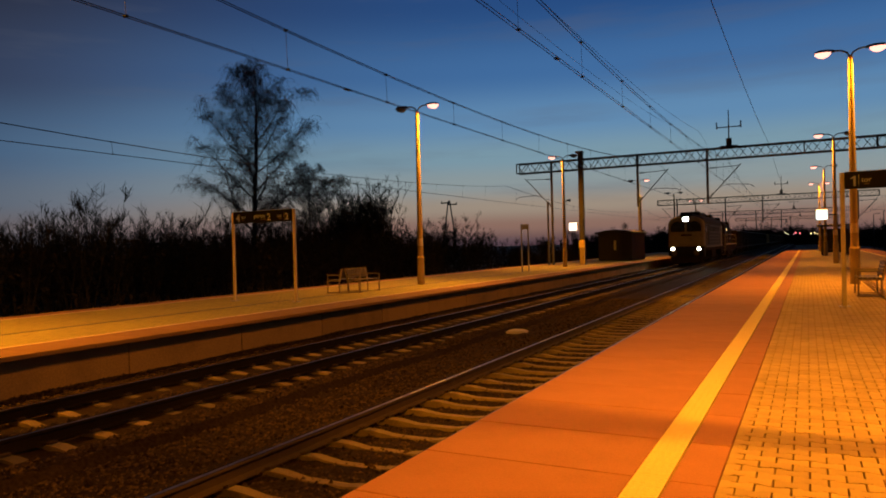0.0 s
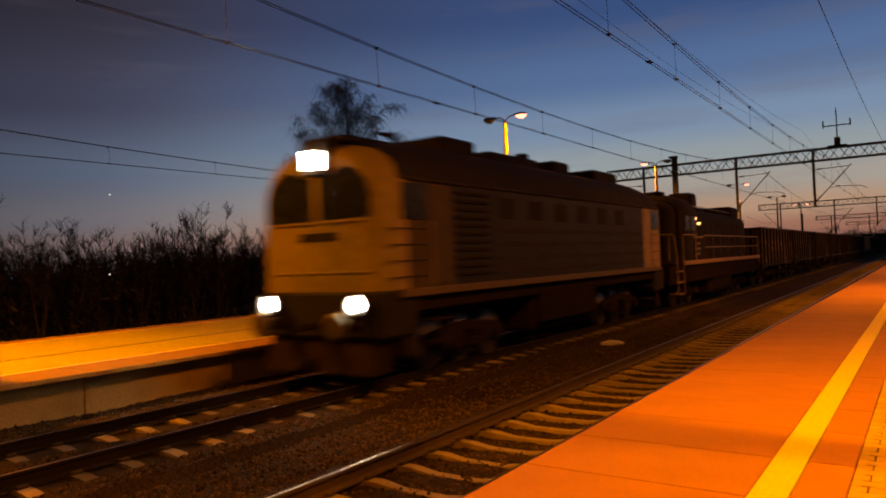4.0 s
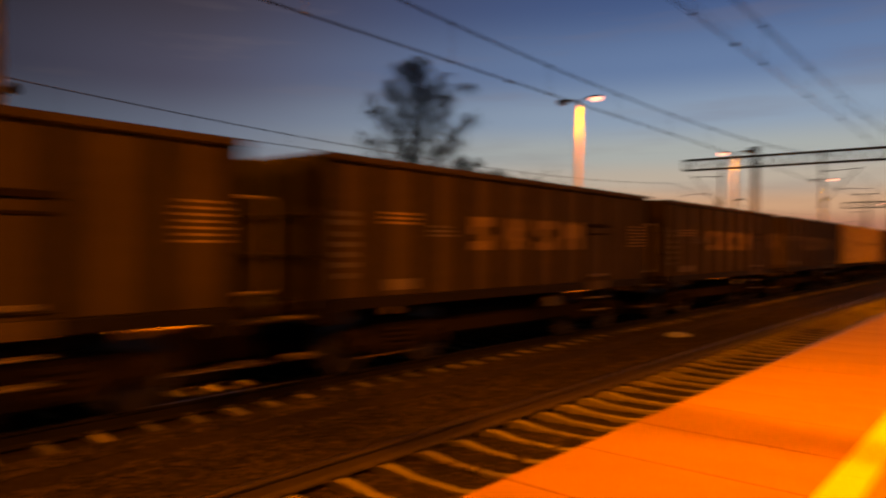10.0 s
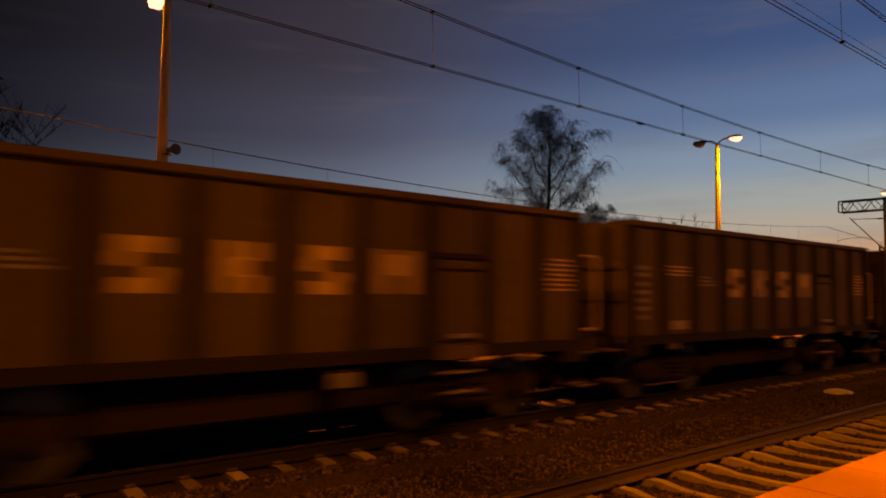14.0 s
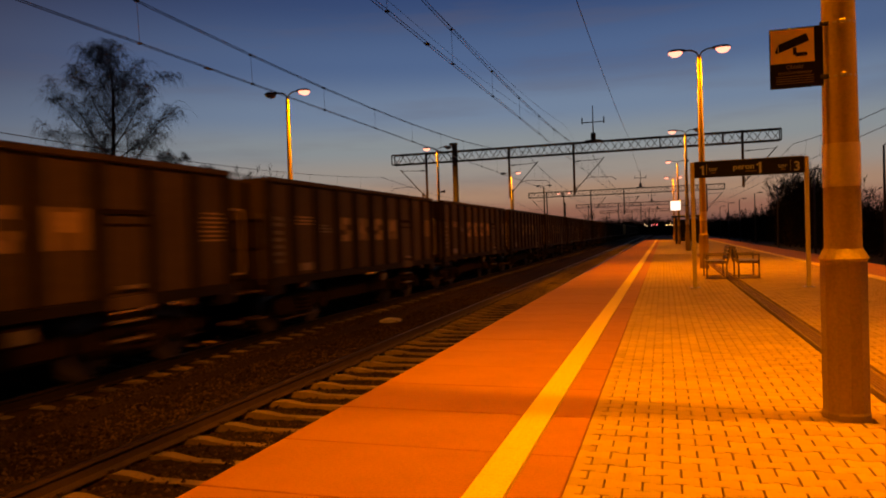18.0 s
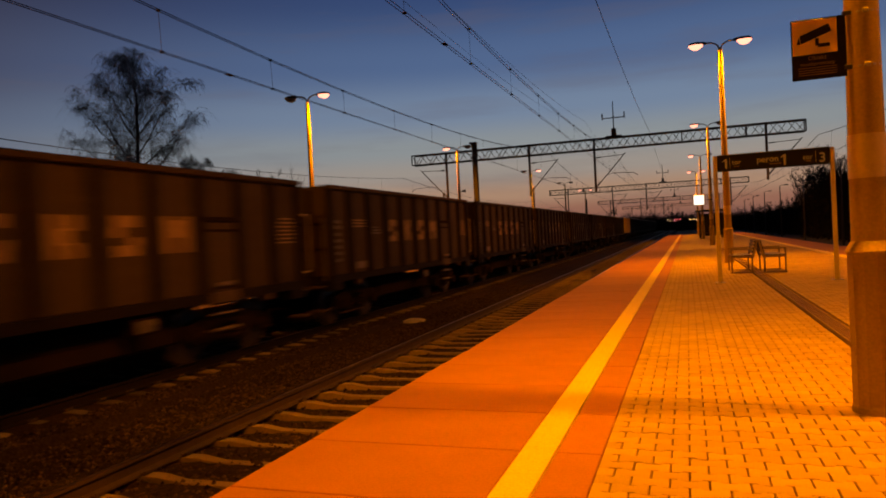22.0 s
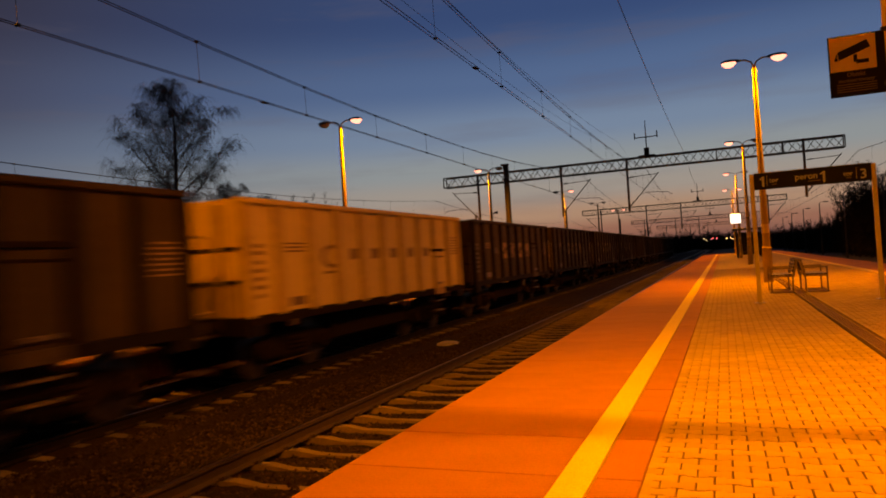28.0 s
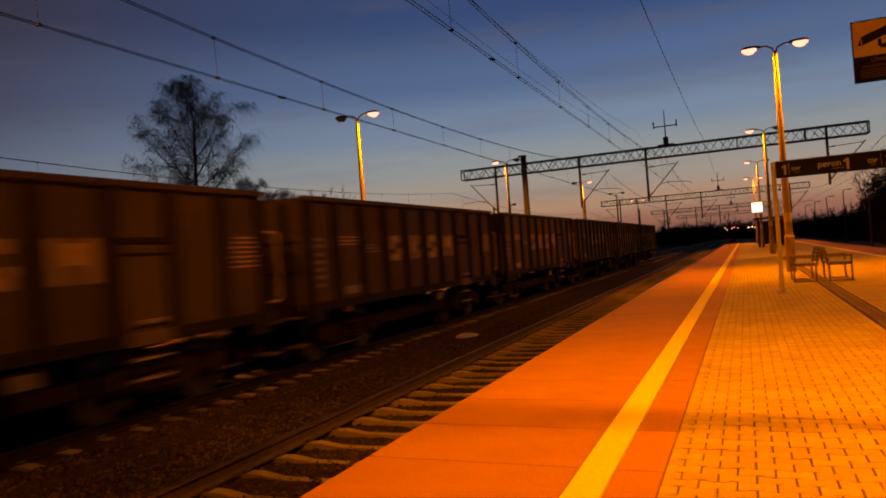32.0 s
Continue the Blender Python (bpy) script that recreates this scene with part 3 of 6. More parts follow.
# ---- platform lamps ----
def lamp_head(parent, side, lit):
    """Cobra head on a short curved arm; side -1 or 1 along x."""
    part("arm", Mesh().tube([(0, 0, 7.15), (side * 0.08, 0, 7.33), (side * 0.25, 0, 7.42), (side * 0.5, 0, 7.44)], 0.03, 6), M_GALV, parent)
    x0, x1 = side * 0.42, side * 1.0
    rings = []
    for f, w, h in ((0.0, 0.05, 0.03), (0.12, 0.09, 0.06), (0.45, 0.14, 0.075), (0.8, 0.14, 0.07), (1.0, 0.07, 0.03)):
        x = x0 + (x1 - x0) * f
        rings.append([(x, -w, 7.42), (x, -w * 0.6, 7.42 + h), (x, w * 0.6, 7.42 + h), (x, w, 7.42), (x, w * 0.8, 7.40), (x, -w * 0.8, 7.40)])
    head = part("lamp_head", Mesh().loft(rings), M_DARKSTEEL, parent, "grey street-light head", smooth=True)
    rings = []
    for f, w, h in ((0.20, 0.08, 0.04), (0.34, 0.14, 0.11), (0.55, 0.155, 0.15), (0.78, 0.145, 0.13), (0.98, 0.07, 0.04)):
        x = x0 + (x1 - x0) * f
        rings.append([(x, -w, 7.40), (x, w, 7.40), (x, w * 0.7, 7.40 - h), (x, -w * 0.7, 7.40 - h)])
    part("diffuser", Mesh().loft(rings), M_LAMPGLOW if lit else M_LAMPOFF, head, "glowing orange sodium lens" if lit else "unlit lens", smooth=True)


def platform_lamp(x, y, z, left, right, light, power=1.0):
    state = "both lamps lit" if left and right else "one lamp lit" if left or right else "unlit"
    ob = thing("platform_lamp", pose(x, y, z), "tall concrete platform lamp, twin heads, " + state, "lamp", "platform lamps")
    part("base_sleeve", Mesh().lathe([(0.155, 0), (0.155, 0.04), (0.15, 0.06), (0.15, 1.1), (0.155, 1.11), (0.165, 1.12), (0.125, 1.19)], n=12), M_POLE, ob, "wide round concrete foot")
    part("pole", Mesh().lathe([(0.122, 1.1), (0.118, 1.6), (0.07, 7.1), (0.06, 7.22)], n=14), M_POLE, ob, smooth=True)
    part("marker_band", Mesh().lathe([(0.1225, 1.62), (0.1205, 1.92)], n=14), M_SIGNPOST, ob, "lighter painted band", smooth=True)
    lamp_head(ob, -1, left)
    lamp_head(ob, 1, right)
    if light:
        for side, on in ((-1, left), (1, right)):
            if on:
                sodium_lamp(x + side * 0.74, y, z + 7.235, power)
    return ob


LAMPS1 = ((-14.2, 1, 1), (5.68, 1, 1), (25.55, 1, 1), (45.8, 1, 0), (66.0, 1, 0), (86.0, 1, 1))
for ly, a, b in LAMPS1:
    platform_lamp(1.06 if ly < 10 else 1.26 if ly < 30 else 1.48, ly, 0.0, a, b, ly < 90)
LAMPS2 = ((-15.6, 1, 1), (4.45, 1, 0), (25.35, 0, 1), (45.2, 1, 0), (67.5, 0, 1), (88.0, 0, 0), (107.0, 1, 1))
for ly, a, b in LAMPS2:
    platform_lamp(-14.35 if ly < 60 else -13.95, ly, P2_Z, a, b, ly < 90, 1.4 if a and b or ly > 10 else 2.6)


def far_lamp(x, y, h, lit):
    ob = thing("street_lamp", pose(x, y, -1.1), "slender dark street lamp with a single head", "street lamp", "lamps by the side track")
    part("pole", Mesh().lathe([(0.11, 0), (0.10, 0.5), (0.055, h)], n=8), M_DARKSTEEL, ob)
    part("arm", Mesh().tube([(0, 0, h - 0.05), (0.15, 0, h + 0.1), (0.55, 0, h + 0.14)], 0.03, 6), M_DARKSTEEL, ob)
    part("lamp_head", Mesh().box(0.45, -0.12, h + 0.08, 1.05, 0.12, h + 0.2, 0.04), M_DARKSTEEL, ob)
    return ob


for ly in (46, 65, 84, 103, 122, 141, 160):
    far_lamp(12.2, ly, 6.9, False)


# ---- loudspeaker on a lamp pole ----
def loudspeaker(x, y, z, turn, label):
    ob = thing("loudspeaker", pose(x, y, z, 0, 0, turn), label, "loudspeaker", "platform loudspeakers")
    part("bracket", Mesh().box(-0.03, 0.09, -0.09, 0.03, 0.2, -0.04, 0.01).rod((-0.1, 0.11, -0.065), (0.1, 0.11, -0.065), 0.014, n=6), M_DARKSTEEL, ob)
    part("horn", Mesh().lathe([(0.105, 0.44), (0.112, 0.43), (0.075, 0.33), (0.055, 0.26), (0.055, 0.17)][::-1], n=12, axis=1), M_DARKSTEEL, ob)
    part("mouth", Mesh().lathe([(0.098, 0.432), (0.02, 0.36)][::-1], n=12, axis=1), M_DARKSTEEL, ob)
    part("cable", Mesh().tube([(0, 0.2, -0.07), (0.02, 0.18, -0.2), (0.0, 0.13, -0.32)], 0.008, 5), M_GALV, ob, "loose pale cable")
    return ob


loudspeaker(-14.30, 4.45, 4.06, -75, "grey horn loudspeaker strapped to a lamp pole")
loudspeaker(-14.35, 45.2, 4.4, -75, "small horn loudspeaker on a far lamp pole")


# ---- surveillance notice on the near lamp pole ----
def plate(x0, x1, z0, z1, y, t, mat, parent, name, label=""):
    return part(name, Mesh().box(x0, y - t / 2, z0, x1, y + t / 2, z1, min(0.004, t / 3)), mat, parent, label)


M_FIELD = surface("pale_reflective_field", (0.74, 0.61, 0.35), (0.68, 0.56, 0.32), 0.5, grain=20, blotch=2, bump=0, dirt=0.25)
M_MUTED = surface("dull_sign_letters", (0.20, 0.15, 0.09), None, 0.6, grain=30, bump=0, dirt=0.2)


def camera_notice():
    ob = thing("camera_notice", pose(1.06, 5.68, -0.03), "warning sign with a security camera pictogram on a lamp pole", "sign")
    plate(-0.450, -0.110, 2.355, 2.775, -0.06, 0.006, M_SIGN, ob, "panel", "dark brown metal plate")
    plate(-0.442, -0.165, 2.530, 2.765, -0.066, 0.004, M_FIELD, ob, "pictogram_field", "pale square field")
    pic = Mesh()
    c, s = math.cos(radians(20)), math.sin(radians(20))
    rot = lambda px, pz, ox, oz: (ox + px * c - pz * s, oz + px * s + pz * c)
    body = [rot(px, pz, -0.300, 2.665) for px, pz in ((-0.105, -0.026), (0.10, -0.026), (0.10, 0.030), (-0.09, 0.030))]
    pic.add([(x, -0.0705, z) for x, z in body] + [(x, -0.068, z) for x, z in body], [(0, 1, 2, 3), (4, 7, 6, 5), (0, 4, 5, 1), (1, 5, 6, 2), (2, 6, 7, 3), (3, 7, 4, 0)])
    lens = [rot(px, pz, -0.300, 2.665) for px, pz in ((-0.13, -0.015), (-0.11, -0.028), (-0.097, 0.025))]
    pic.add([(x, -0.0705, z) for x, z in lens] + [(x, -0.068, z) for x, z in lens], [(0, 1, 2), (3, 5, 4)])
    part("camera_symbol", pic, M_SIGN, ob, "black camera pictogram")
    part("mount_symbol", Mesh().box(-0.300, -0.0705, 2.585, -0.278, -0.068, 2.635, 0.001).box(-0.285, -0.0705, 2.572, -0.21, -0.068, 2.598, 0.001), M_SIGN, ob)
    me = text_mesh("Obiekt", 0.040, 0.002, "CENTER")
    t = part("caption", me, None, ob)
    me.materials.append(M_MUTED)
    t.matrix_basis = pose(-0.29, -0.0645, 2.490, 90, 0, 0)
    me = text_mesh("monitorowany", 0.036, 0.002, "CENTER")
    t = part("caption", me, None, ob)
    me.materials.append(M_MUTED)
    t.matrix_basis = pose(-0.29, -0.0645, 2.452, 90, 0, 0)
    for z in (2.434, 2.418, 2.402, 2.386):
        plate(-0.41, -0.17, z, z + 0.006, -0.064, 0.003, M_MUTED, ob, "text_line")
    for z in (2.765, 2.40):
        r = 0.107 - (z - 2.4) * 0.008
        part("strap", Mesh().lathe([(r, z), (r + 0.004, z + 0.003), (r + 0.004, z + 0.017), (r, z + 0.02)], n=16), M_GALV, ob, "steel band clamp")
        part("buckle", Mesh().box(-0.02, -r - 0.018, z - 0.004, 0.02, -r, z + 0.024, 0.004), M_GALV, ob)
        part("bracket", Mesh().box(-0.13, -0.075, z, -0.06, -0.05, z + 0.03, 0.004), M_DARKSTEEL, ob)
    return ob


camera_notice()


# ---- platform name boards on two posts ----
def lettering(parent, body, size, x, y, z, align="CENTER"):
    if body == "1":
        # a numeral with a flag, as on the sign
        h = size * 0.72
        w = size * 0.075
        out = [(0, w), (h, w), (h, -w * 0.6), (h * 0.76, -w * 3.4), (h * 0.66, -w * 2.6), (h * 0.80, -w), (0, -w)]
        t = part("lettering", Mesh().prism([(q, p) for q, p in out], 1, -0.003, 0.003), M_SIGNTEXT, parent)
        t.matrix_basis = pose(x, y, z)
        return t
    me = text_mesh(body, size, 0.006, align)
    me.materials.append(M_SIGNTEXT)
    t = part("lettering", me, None, parent)
    t.matrix_basis = pose(x, y, z, 90, 0, 0)
    return t


def platform_board(x0, x1, y, z, words, label, up=0.0):
    """up: how much higher the panel hangs than 2.80 m."""
    ob = thing("platform_sign", pose((x0 + x1) / 2, y, z), label, "sign", "platform signs")
    w = (x1 - x0) / 2
    for s in (-1, 1):
        p = part("post", Mesh().box(s * w - 0.045, -0.035, 0, s * w + 0.045, 0.035, 2.80 + up, 0.012), M_SIGNPOST, ob, "pale square post")
        part("foot_plate", Mesh().box(s * w - 0.11, -0.1, 0, s * w + 0.11, 0.1, 0.015, 0.004), M_GALV, p)
    part("panel", Mesh().box(-w + 0.045, -0.05, 2.44 + up, w - 0.045, 0.05, 2.80 + up, 0.012), M_SIGN, ob, "dark navy sign panel")
    part("top_strip", Mesh().box(-w + 0.045, -0.055, 2.80 + up, w - 0.045, 0.055, 2.815 + up, 0.005), M_GALV, ob)
    for body, size, x, zz in words:
        lettering(ob, body, size, x, -0.054, zz + up)
    for x, l in ((-w * 0.62, 0.10), (0.06, 0.24), (w * 0.60, 0.10)):
        part("small_text", Mesh().box(x - l / 2, -0.0535, 2.525 + up, x + l / 2, -0.051, 2.545 + up, 0.001), M_MUTED, ob)
    for x in (-w * 0.74, w * 0.725):
        part("divider", Mesh().box(x - 0.004, -0.0535, 2.50 + up, x + 0.004, -0.051, 2.74 + up, 0.001), M_SIGNPOST, ob)
    return ob


platform_board(0.58, 2.94, 17.2, 0.0, (("1", 0.30, -0.95, 2.50), ("tor", 0.145, -0.735, 2.58), ("peron", 0.185, -0.095, 2.585), ("1", 0.33, 0.245, 2.485), ("tor", 0.145, 0.70, 2.575), ("3", 0.29, 0.985, 2.495)),
               "dark platform 1 sign for tracks 1 and 3, pale posts", 0.07)
platform_board(-16.24, -13.80, 16.6, P2_Z, (("4", 0.29, -0.98, 2.50), ("tor", 0.145, -0.735, 2.58), ("peron", 0.185, -0.095, 2.585), ("2", 0.31, 0.28, 2.495), ("tor", 0.145, 0.70, 2.575), ("2", 0.29, 0.985, 2.495)),
               "dark platform 2 sign for tracks 4 and 2, pale posts")


def edge_on_frame(x, y):
    ob = thing("notice_frame", pose(x, y, P2_Z), "empty slim metal notice frame on two posts", "sign")
    for s in (-0.205, 0.205):
        part("post", Mesh().box(s - 0.035, -0.035, 0, s + 0.035, 0.035, 2.75, 0.01), M_GALV, ob)
    part("crossbar", Mesh().box(-0.2, -0.03, 2.68, 0.2, 0.03, 2.75, 0.01).box(-0.17, -0.015, 2.45, 0.17, 0.015, 2.67, 0.01), M_GALV, ob)
    return ob


edge_on_frame(-14.55, 38.2)


# ---- benches ----
def bench(x, y, z, turn, label):
    ob = thing("platform_bench", pose(x, y, z, 0, 0, turn), label, "bench", "platform benches")
    for s in (-0.62, 0.62):
        fr = Mesh().box(s - 0.02, -0.27, 0, s + 0.02, -0.23, 0.64, 0.01).box(s - 0.02, 0.23, 0, s + 0.02, 0.27, 0.46, 0.01)
        fr.box(s - 0.02, -0.27, 0.61, s + 0.02, 0.26, 0.65, 0.01).box(s - 0.02, -0.27, 0.40, s + 0.02, 0.27, 0.44, 0.01)
        part("side_frame", fr, M_BENCH, ob, "bent steel leg and armrest")
        part("back_post", Mesh().prism([(0.23, 0.40), (0.29, 0.40), (0.40, 0.86), (0.35, 0.86)], 0, s - 0.025, s + 0.025), M_BENCH, ob)
        part("foot_bar", Mesh().box(s - 0.035, -0.30, 0, s + 0.035, 0.30, 0.02, 0.006), M_BENCH, ob)
    for i in range(5):
        y0 = -0.25 + i * 0.1
        part("seat_slat", Mesh().box(-0.66, y0, 0.44, 0.66, y0 + 0.085, 0.47, 0.008), M_BENCHMESH, ob)
    for i in range(4):
        z0 = 0.52 + i * 0.085
        f = (z0 - 0.40) / 0.46 * 0.11
        part("back_slat", Mesh().box(-0.66, 0.225 + f, z0, 0.66, 0.25 + f, z0 + 0.072, 0.008), M_BENCHMESH, ob)
    return ob


bench(1.27, 20.85, 0, -90, "grey steel slatted bench beside the lamp pole")
bench(2.06, 20.80, 0, 90, "grey steel slatted bench, back to back with its twin")
bench(-15.14, 20.95, P2_Z, -90, "grey steel slatted bench on the opposite platform")
bench(-14.38, 21.15, P2_Z, 90, "grey steel slatted bench turned towards the tracks")


# ---- lit white boxes and clock posts ----
def lit_box(x, y, z, zbase, label):
    ob = thing("lit_sign_box", pose(x, y, z), label, "lit sign", "lit white boxes")
    part("housing", Mesh().box(-0.34, -0.11, -0.33, 0.34, 0.11, 0.33, 0.06), M_SIGNPOST, ob)
    part("lit_face", Mesh().box(-0.29, -0.125, -0.28, 0.29, -0.105, 0.28, 0.008), M_WHITEBOX, ob, "bright white glowing face")
    part("bracket", Mesh().box(0.36, -0.03, -0.03, 0.75, 0.03, 0.03, 0.01), M_DARKSTEEL, ob)
    return ob


lit_box(0.80, 45.7, 2.80, 0, "square white lit clock box on a lamp pole")
lit_box(-15.2, 50.1, 2.75, 0, "square white lit clock box on the gantry column")


M_HUT = surface("dark_sheet_metal", (0.035, 0.03, 0.028), (0.026, 0.022, 0.02), 0.85, 0.0, grain=25, blotch=1.2, bump=0.1)


# ---- waiting shelters ----
def shelter(x, y, z, w, d, label):
    ob = thing("waiting_shelter", pose(x, y, z), label, "shelter", "waiting shelters")
    for sx in (-w / 2, w / 2):
        for sy in (-d / 2, 0, d / 2):
            part("post", Mesh().box(sx - 0.04, sy - 0.04, 0, sx + 0.04, sy + 0.04, 2.45, 0.01), M_DARKSTEEL, ob)
        for sy in (-d / 4, d / 4):
            p = part("side_pane", Mesh().box(sx - 0.006, sy - d / 4 + 0.05, 0.25, sx + 0.006, sy + d / 4 - 0.05, 2.2), M_GLASS, ob, "clear glass side pane")
            p.visible_shadow = False
    part("end_wall", Mesh().box(-w / 2, d / 2 - 0.02, 0.2, w / 2, d / 2 + 0.02, 2.25, 0.01), M_DARKSTEEL, ob)
    part("roof", Mesh().prism([(-d / 2 - 0.3, 2.42), (d / 2 + 0.3, 2.42), (d / 2 + 0.3, 2.52), (0, 2.64), (-d / 2 - 0.3, 2.52)], 0, -w / 2 - 0.35, w / 2 + 0.35), M_DARKSTEEL, ob, "flat dark roof")
    part("seat", Mesh().box(-w / 2 + 0.15, d / 2 - 0.5, 0.42, w / 2 - 0.15, d / 2 - 0.1, 0.47, 0.01), M_WOOD, ob)
    return ob


def waiting_hut(x, y, z, w, d):
    ob = thing("waiting_hut", pose(x, y, z), "low closed dark hut with a shallow curved roof", "hut", "waiting shelters")
    body = part("wall", Mesh().box(-w / 2, -d / 2, 0, w / 2, d / 2, 2.35, 0.03), M_HUT, ob, "dark profiled sheet walls")
    k = 0
    while k * 0.3 < w - 0.2:
        xx = -w / 2 + 0.15 + k * 0.3
        part("wall_batten", Mesh().box(xx - 0.02, -d / 2 - 0.025, 0.05, xx + 0.02, -d / 2 + 0.01, 2.3, 0.006), M_HUT, body)
        k += 1
    part("window", Mesh().box(-0.1, -d / 2 - 0.03, 0.9, 0.1, -d / 2 + 0.005, 1.75, 0.01), M_SIGNPOST, ob, "narrow pale window")
    pr = [(-w / 2 - 0.25, 2.33), (w / 2 + 0.25, 2.33), (w / 2 + 0.25, 2.42), (w / 4, 2.62), (0, 2.68), (-w / 4, 2.62), (-w / 2 - 0.25, 2.42)]
    part("roof", Mesh().prism([(zz, xx) for xx, zz in pr][::-1], 1, -d / 2 - 0.3, d / 2 + 0.3), M_HUT, ob, "shallow curved dark roof")
    return ob


shelter(2.2, 67.5, 0, 1.9, 4.0, "dark steel and glass waiting shelter on the platform")
waiting_hut(-14.6, 63.0, P2_Z, 2.9, 5.5)


# ---- glazed timetable case, its length along the platform ----
M_CASE = surface("brushed_case_steel", (0.30, 0.28, 0.27), (0.24, 0.22, 0.21), 0.42, 0.75, grain=40, blotch=3, bump=0.03, dirt=0.25)


def timetable_case(x, y0, y1):
    ob = thing("timetable_case", pose(x, y0, 0), "glazed timetable case with a steel header on two posts", "notice board")
    l = y1 - y0
    for y in (0.06, l - 0.06):
        p = part("post", Mesh().box(-0.06, y - 0.06, 0, 0.06, y + 0.06, 0.72, 0.008), M_CASE, ob, "wide brushed steel post")
        part("foot_plate", Mesh().box(-0.11, y - 0.10, 0, 0.11, y + 0.10, 0.012, 0.004), M_CASE, p)
    part("bottom_rail", Mesh().box(-0.062, 0, 0.72, 0.062, l, 0.84, 0.008), M_CASE, ob)
    part("header", Mesh().box(-0.068, -0.01, 1.81, 0.068, l + 0.01, 2.10, 0.012), M_CASE, ob, "blank brushed steel header")
    for y in (0.03, l / 2, l - 0.03):
        part("mullion", Mesh().box(-0.062, y - 0.025, 0.84, 0.062, y + 0.025, 1.81, 0.006), M_CASE, ob)
    # pale strip above the glass paints in the header's lit underside
    for s in (-1, 1):
        part("top_strip", Mesh().box(min(s * 0.064, s * 0.075), 0.0, 1.79, max(s * 0.064, s * 0.075), l, 1.82, 0.004), M_SIGNPOST, ob)
        for k in (0, 1):
            a, b = (0.06, l / 2 - 0.03) if k == 0 else (l / 2 + 0.03, l - 0.06)
            g = part("glass_pane", Mesh().box(s * 0.05 - 0.002, a, 0.845, s * 0.05 + 0.002, b, 1.805), M_GLASS, ob, "reflecting glass pane")
            g.visible_shadow = False
    for k in range(2):
        a = 0.12 + k * l / 2
        sh = part("timetable_sheet", Mesh().box(-0.012, a, 0.90, 0.012, a + l / 2 - 0.2, 1.62, 0.001), M_FIELD, ob, "printed timetable sheet")
        for q in range(9):
            part("text_line", Mesh().box(-0.015, a + 0.05, 0.97 + q * 0.07, -0.0125, a + 0.25 + 0.18 * ((q * 7) % 5) / 5, 0.982 + q * 0.07), M_SIGN, sh)
    return ob


timetable_case(1.24, 2.52, 4.04)


# ---- small cabinets beyond the side track ----
def trackside_cabinet(x, y, w, h, label):
    ob = thing("trackside_cabinet", pose(x, y, -1.15), label, "cabinet", "trackside cabinets")
    part("plinth", Mesh().box(-w / 2 - 0.03, -0.22, 0, w / 2 + 0.03, 0.22, 0.55, 0.02), M_CONCRETE, ob)
    b = part("box", Mesh().box(-w / 2, -0.18, 0.55, w / 2, 0.18, 0.55 + h, 0.02), M_SIGNPOST, ob, "pale painted housing")
    part("lid", Mesh().box(-w / 2 - 0.03, -0.21, 0.55 + h, w / 2 + 0.03, 0.21, 0.59 + h, 0.01), M_SIGNPOST, b)
    part("door_seam", Mesh().box(-0.006, -0.184, 0.6, 0.006, -0.179, 0.5 + h, 0.001), M_DARKSTEEL, b)


trackside_cabinet(10.6, 35.4, 0.28, 0.80, "slim pale cabinet on a concrete plinth beside the track")
trackside_cabinet(10.75, 32.4, 0.70, 0.50, "low wide pale cabinet on a concrete plinth")
trackside_cabinet(10.6, 30.8, 0.24, 0.45, "small pale box on a concrete plinth")


# ---- well cover between the tracks ----
def well_cover(x, y):
    ob = thing("well_cover", pose(x, y, -0.80), "round pale concrete well cover set in the ballast", "well cover")
    part("ring", Mesh().lathe([(0.40, -0.1), (0.40, 0.05), (0.37, 0.07), (0.33, 0.07)], n=20), M_CONCRETE, ob)
    part("lid", Mesh().lathe([(0.33, 0.02), (0.33, 0.075), (0.31, 0.09), (0.02, 0.095)], n=20), M_CONCRETE, ob)
    return ob


well_cover(-6.9, 16.85)


# ---- slot drain along platform 1 ----
M_RUSTY = surface("dark_rusty_grating", (0.26, 0.17, 0.045), (0.20, 0.13, 0.036), 0.8, 0.0, grain=40, blotch=4, bump=0.1)
M_PIT = surface("wet_black_channel", (0.12, 0.08, 0.025), None, 0.9, grain=20, blotch=3, bump=0.1)


def slot_drain(x, y0, y1):
    ob = thing("slot_drain", pose(x, 0, 0, 0, 0, -0.3), "narrow dark steel drain grating set in the paving", "drain", kind="structure")
    part("channel", Mesh().box(-0.092, y0, -0.06, 0.092, y1, -0.035), M_PIT, ob, "black drain channel")
    for s in (-0.097, 0.097):
        part("edge_rail", Mesh().box(s - 0.005, y0, -0.05, s + 0.005, y1, 0.002, 0.001), M_PAVER, ob, "thin pale steel drain rim")
    bars = Mesh()
    for k in range(6):
        x0 = -0.080 + k * 0.029
        bars.box(x0, y0, -0.026, x0 + 0.014, y1, -0.003)
    y = y0
    while y < y1:
        bars.box(-0.09, y, -0.024, 0.09, y + 0.015, -0.005)
        y += 0.25
    part("grating", bars, M_RUSTY, ob, kind="stuff")
    return ob


slot_drain(1.55, -4.0, 60.0)


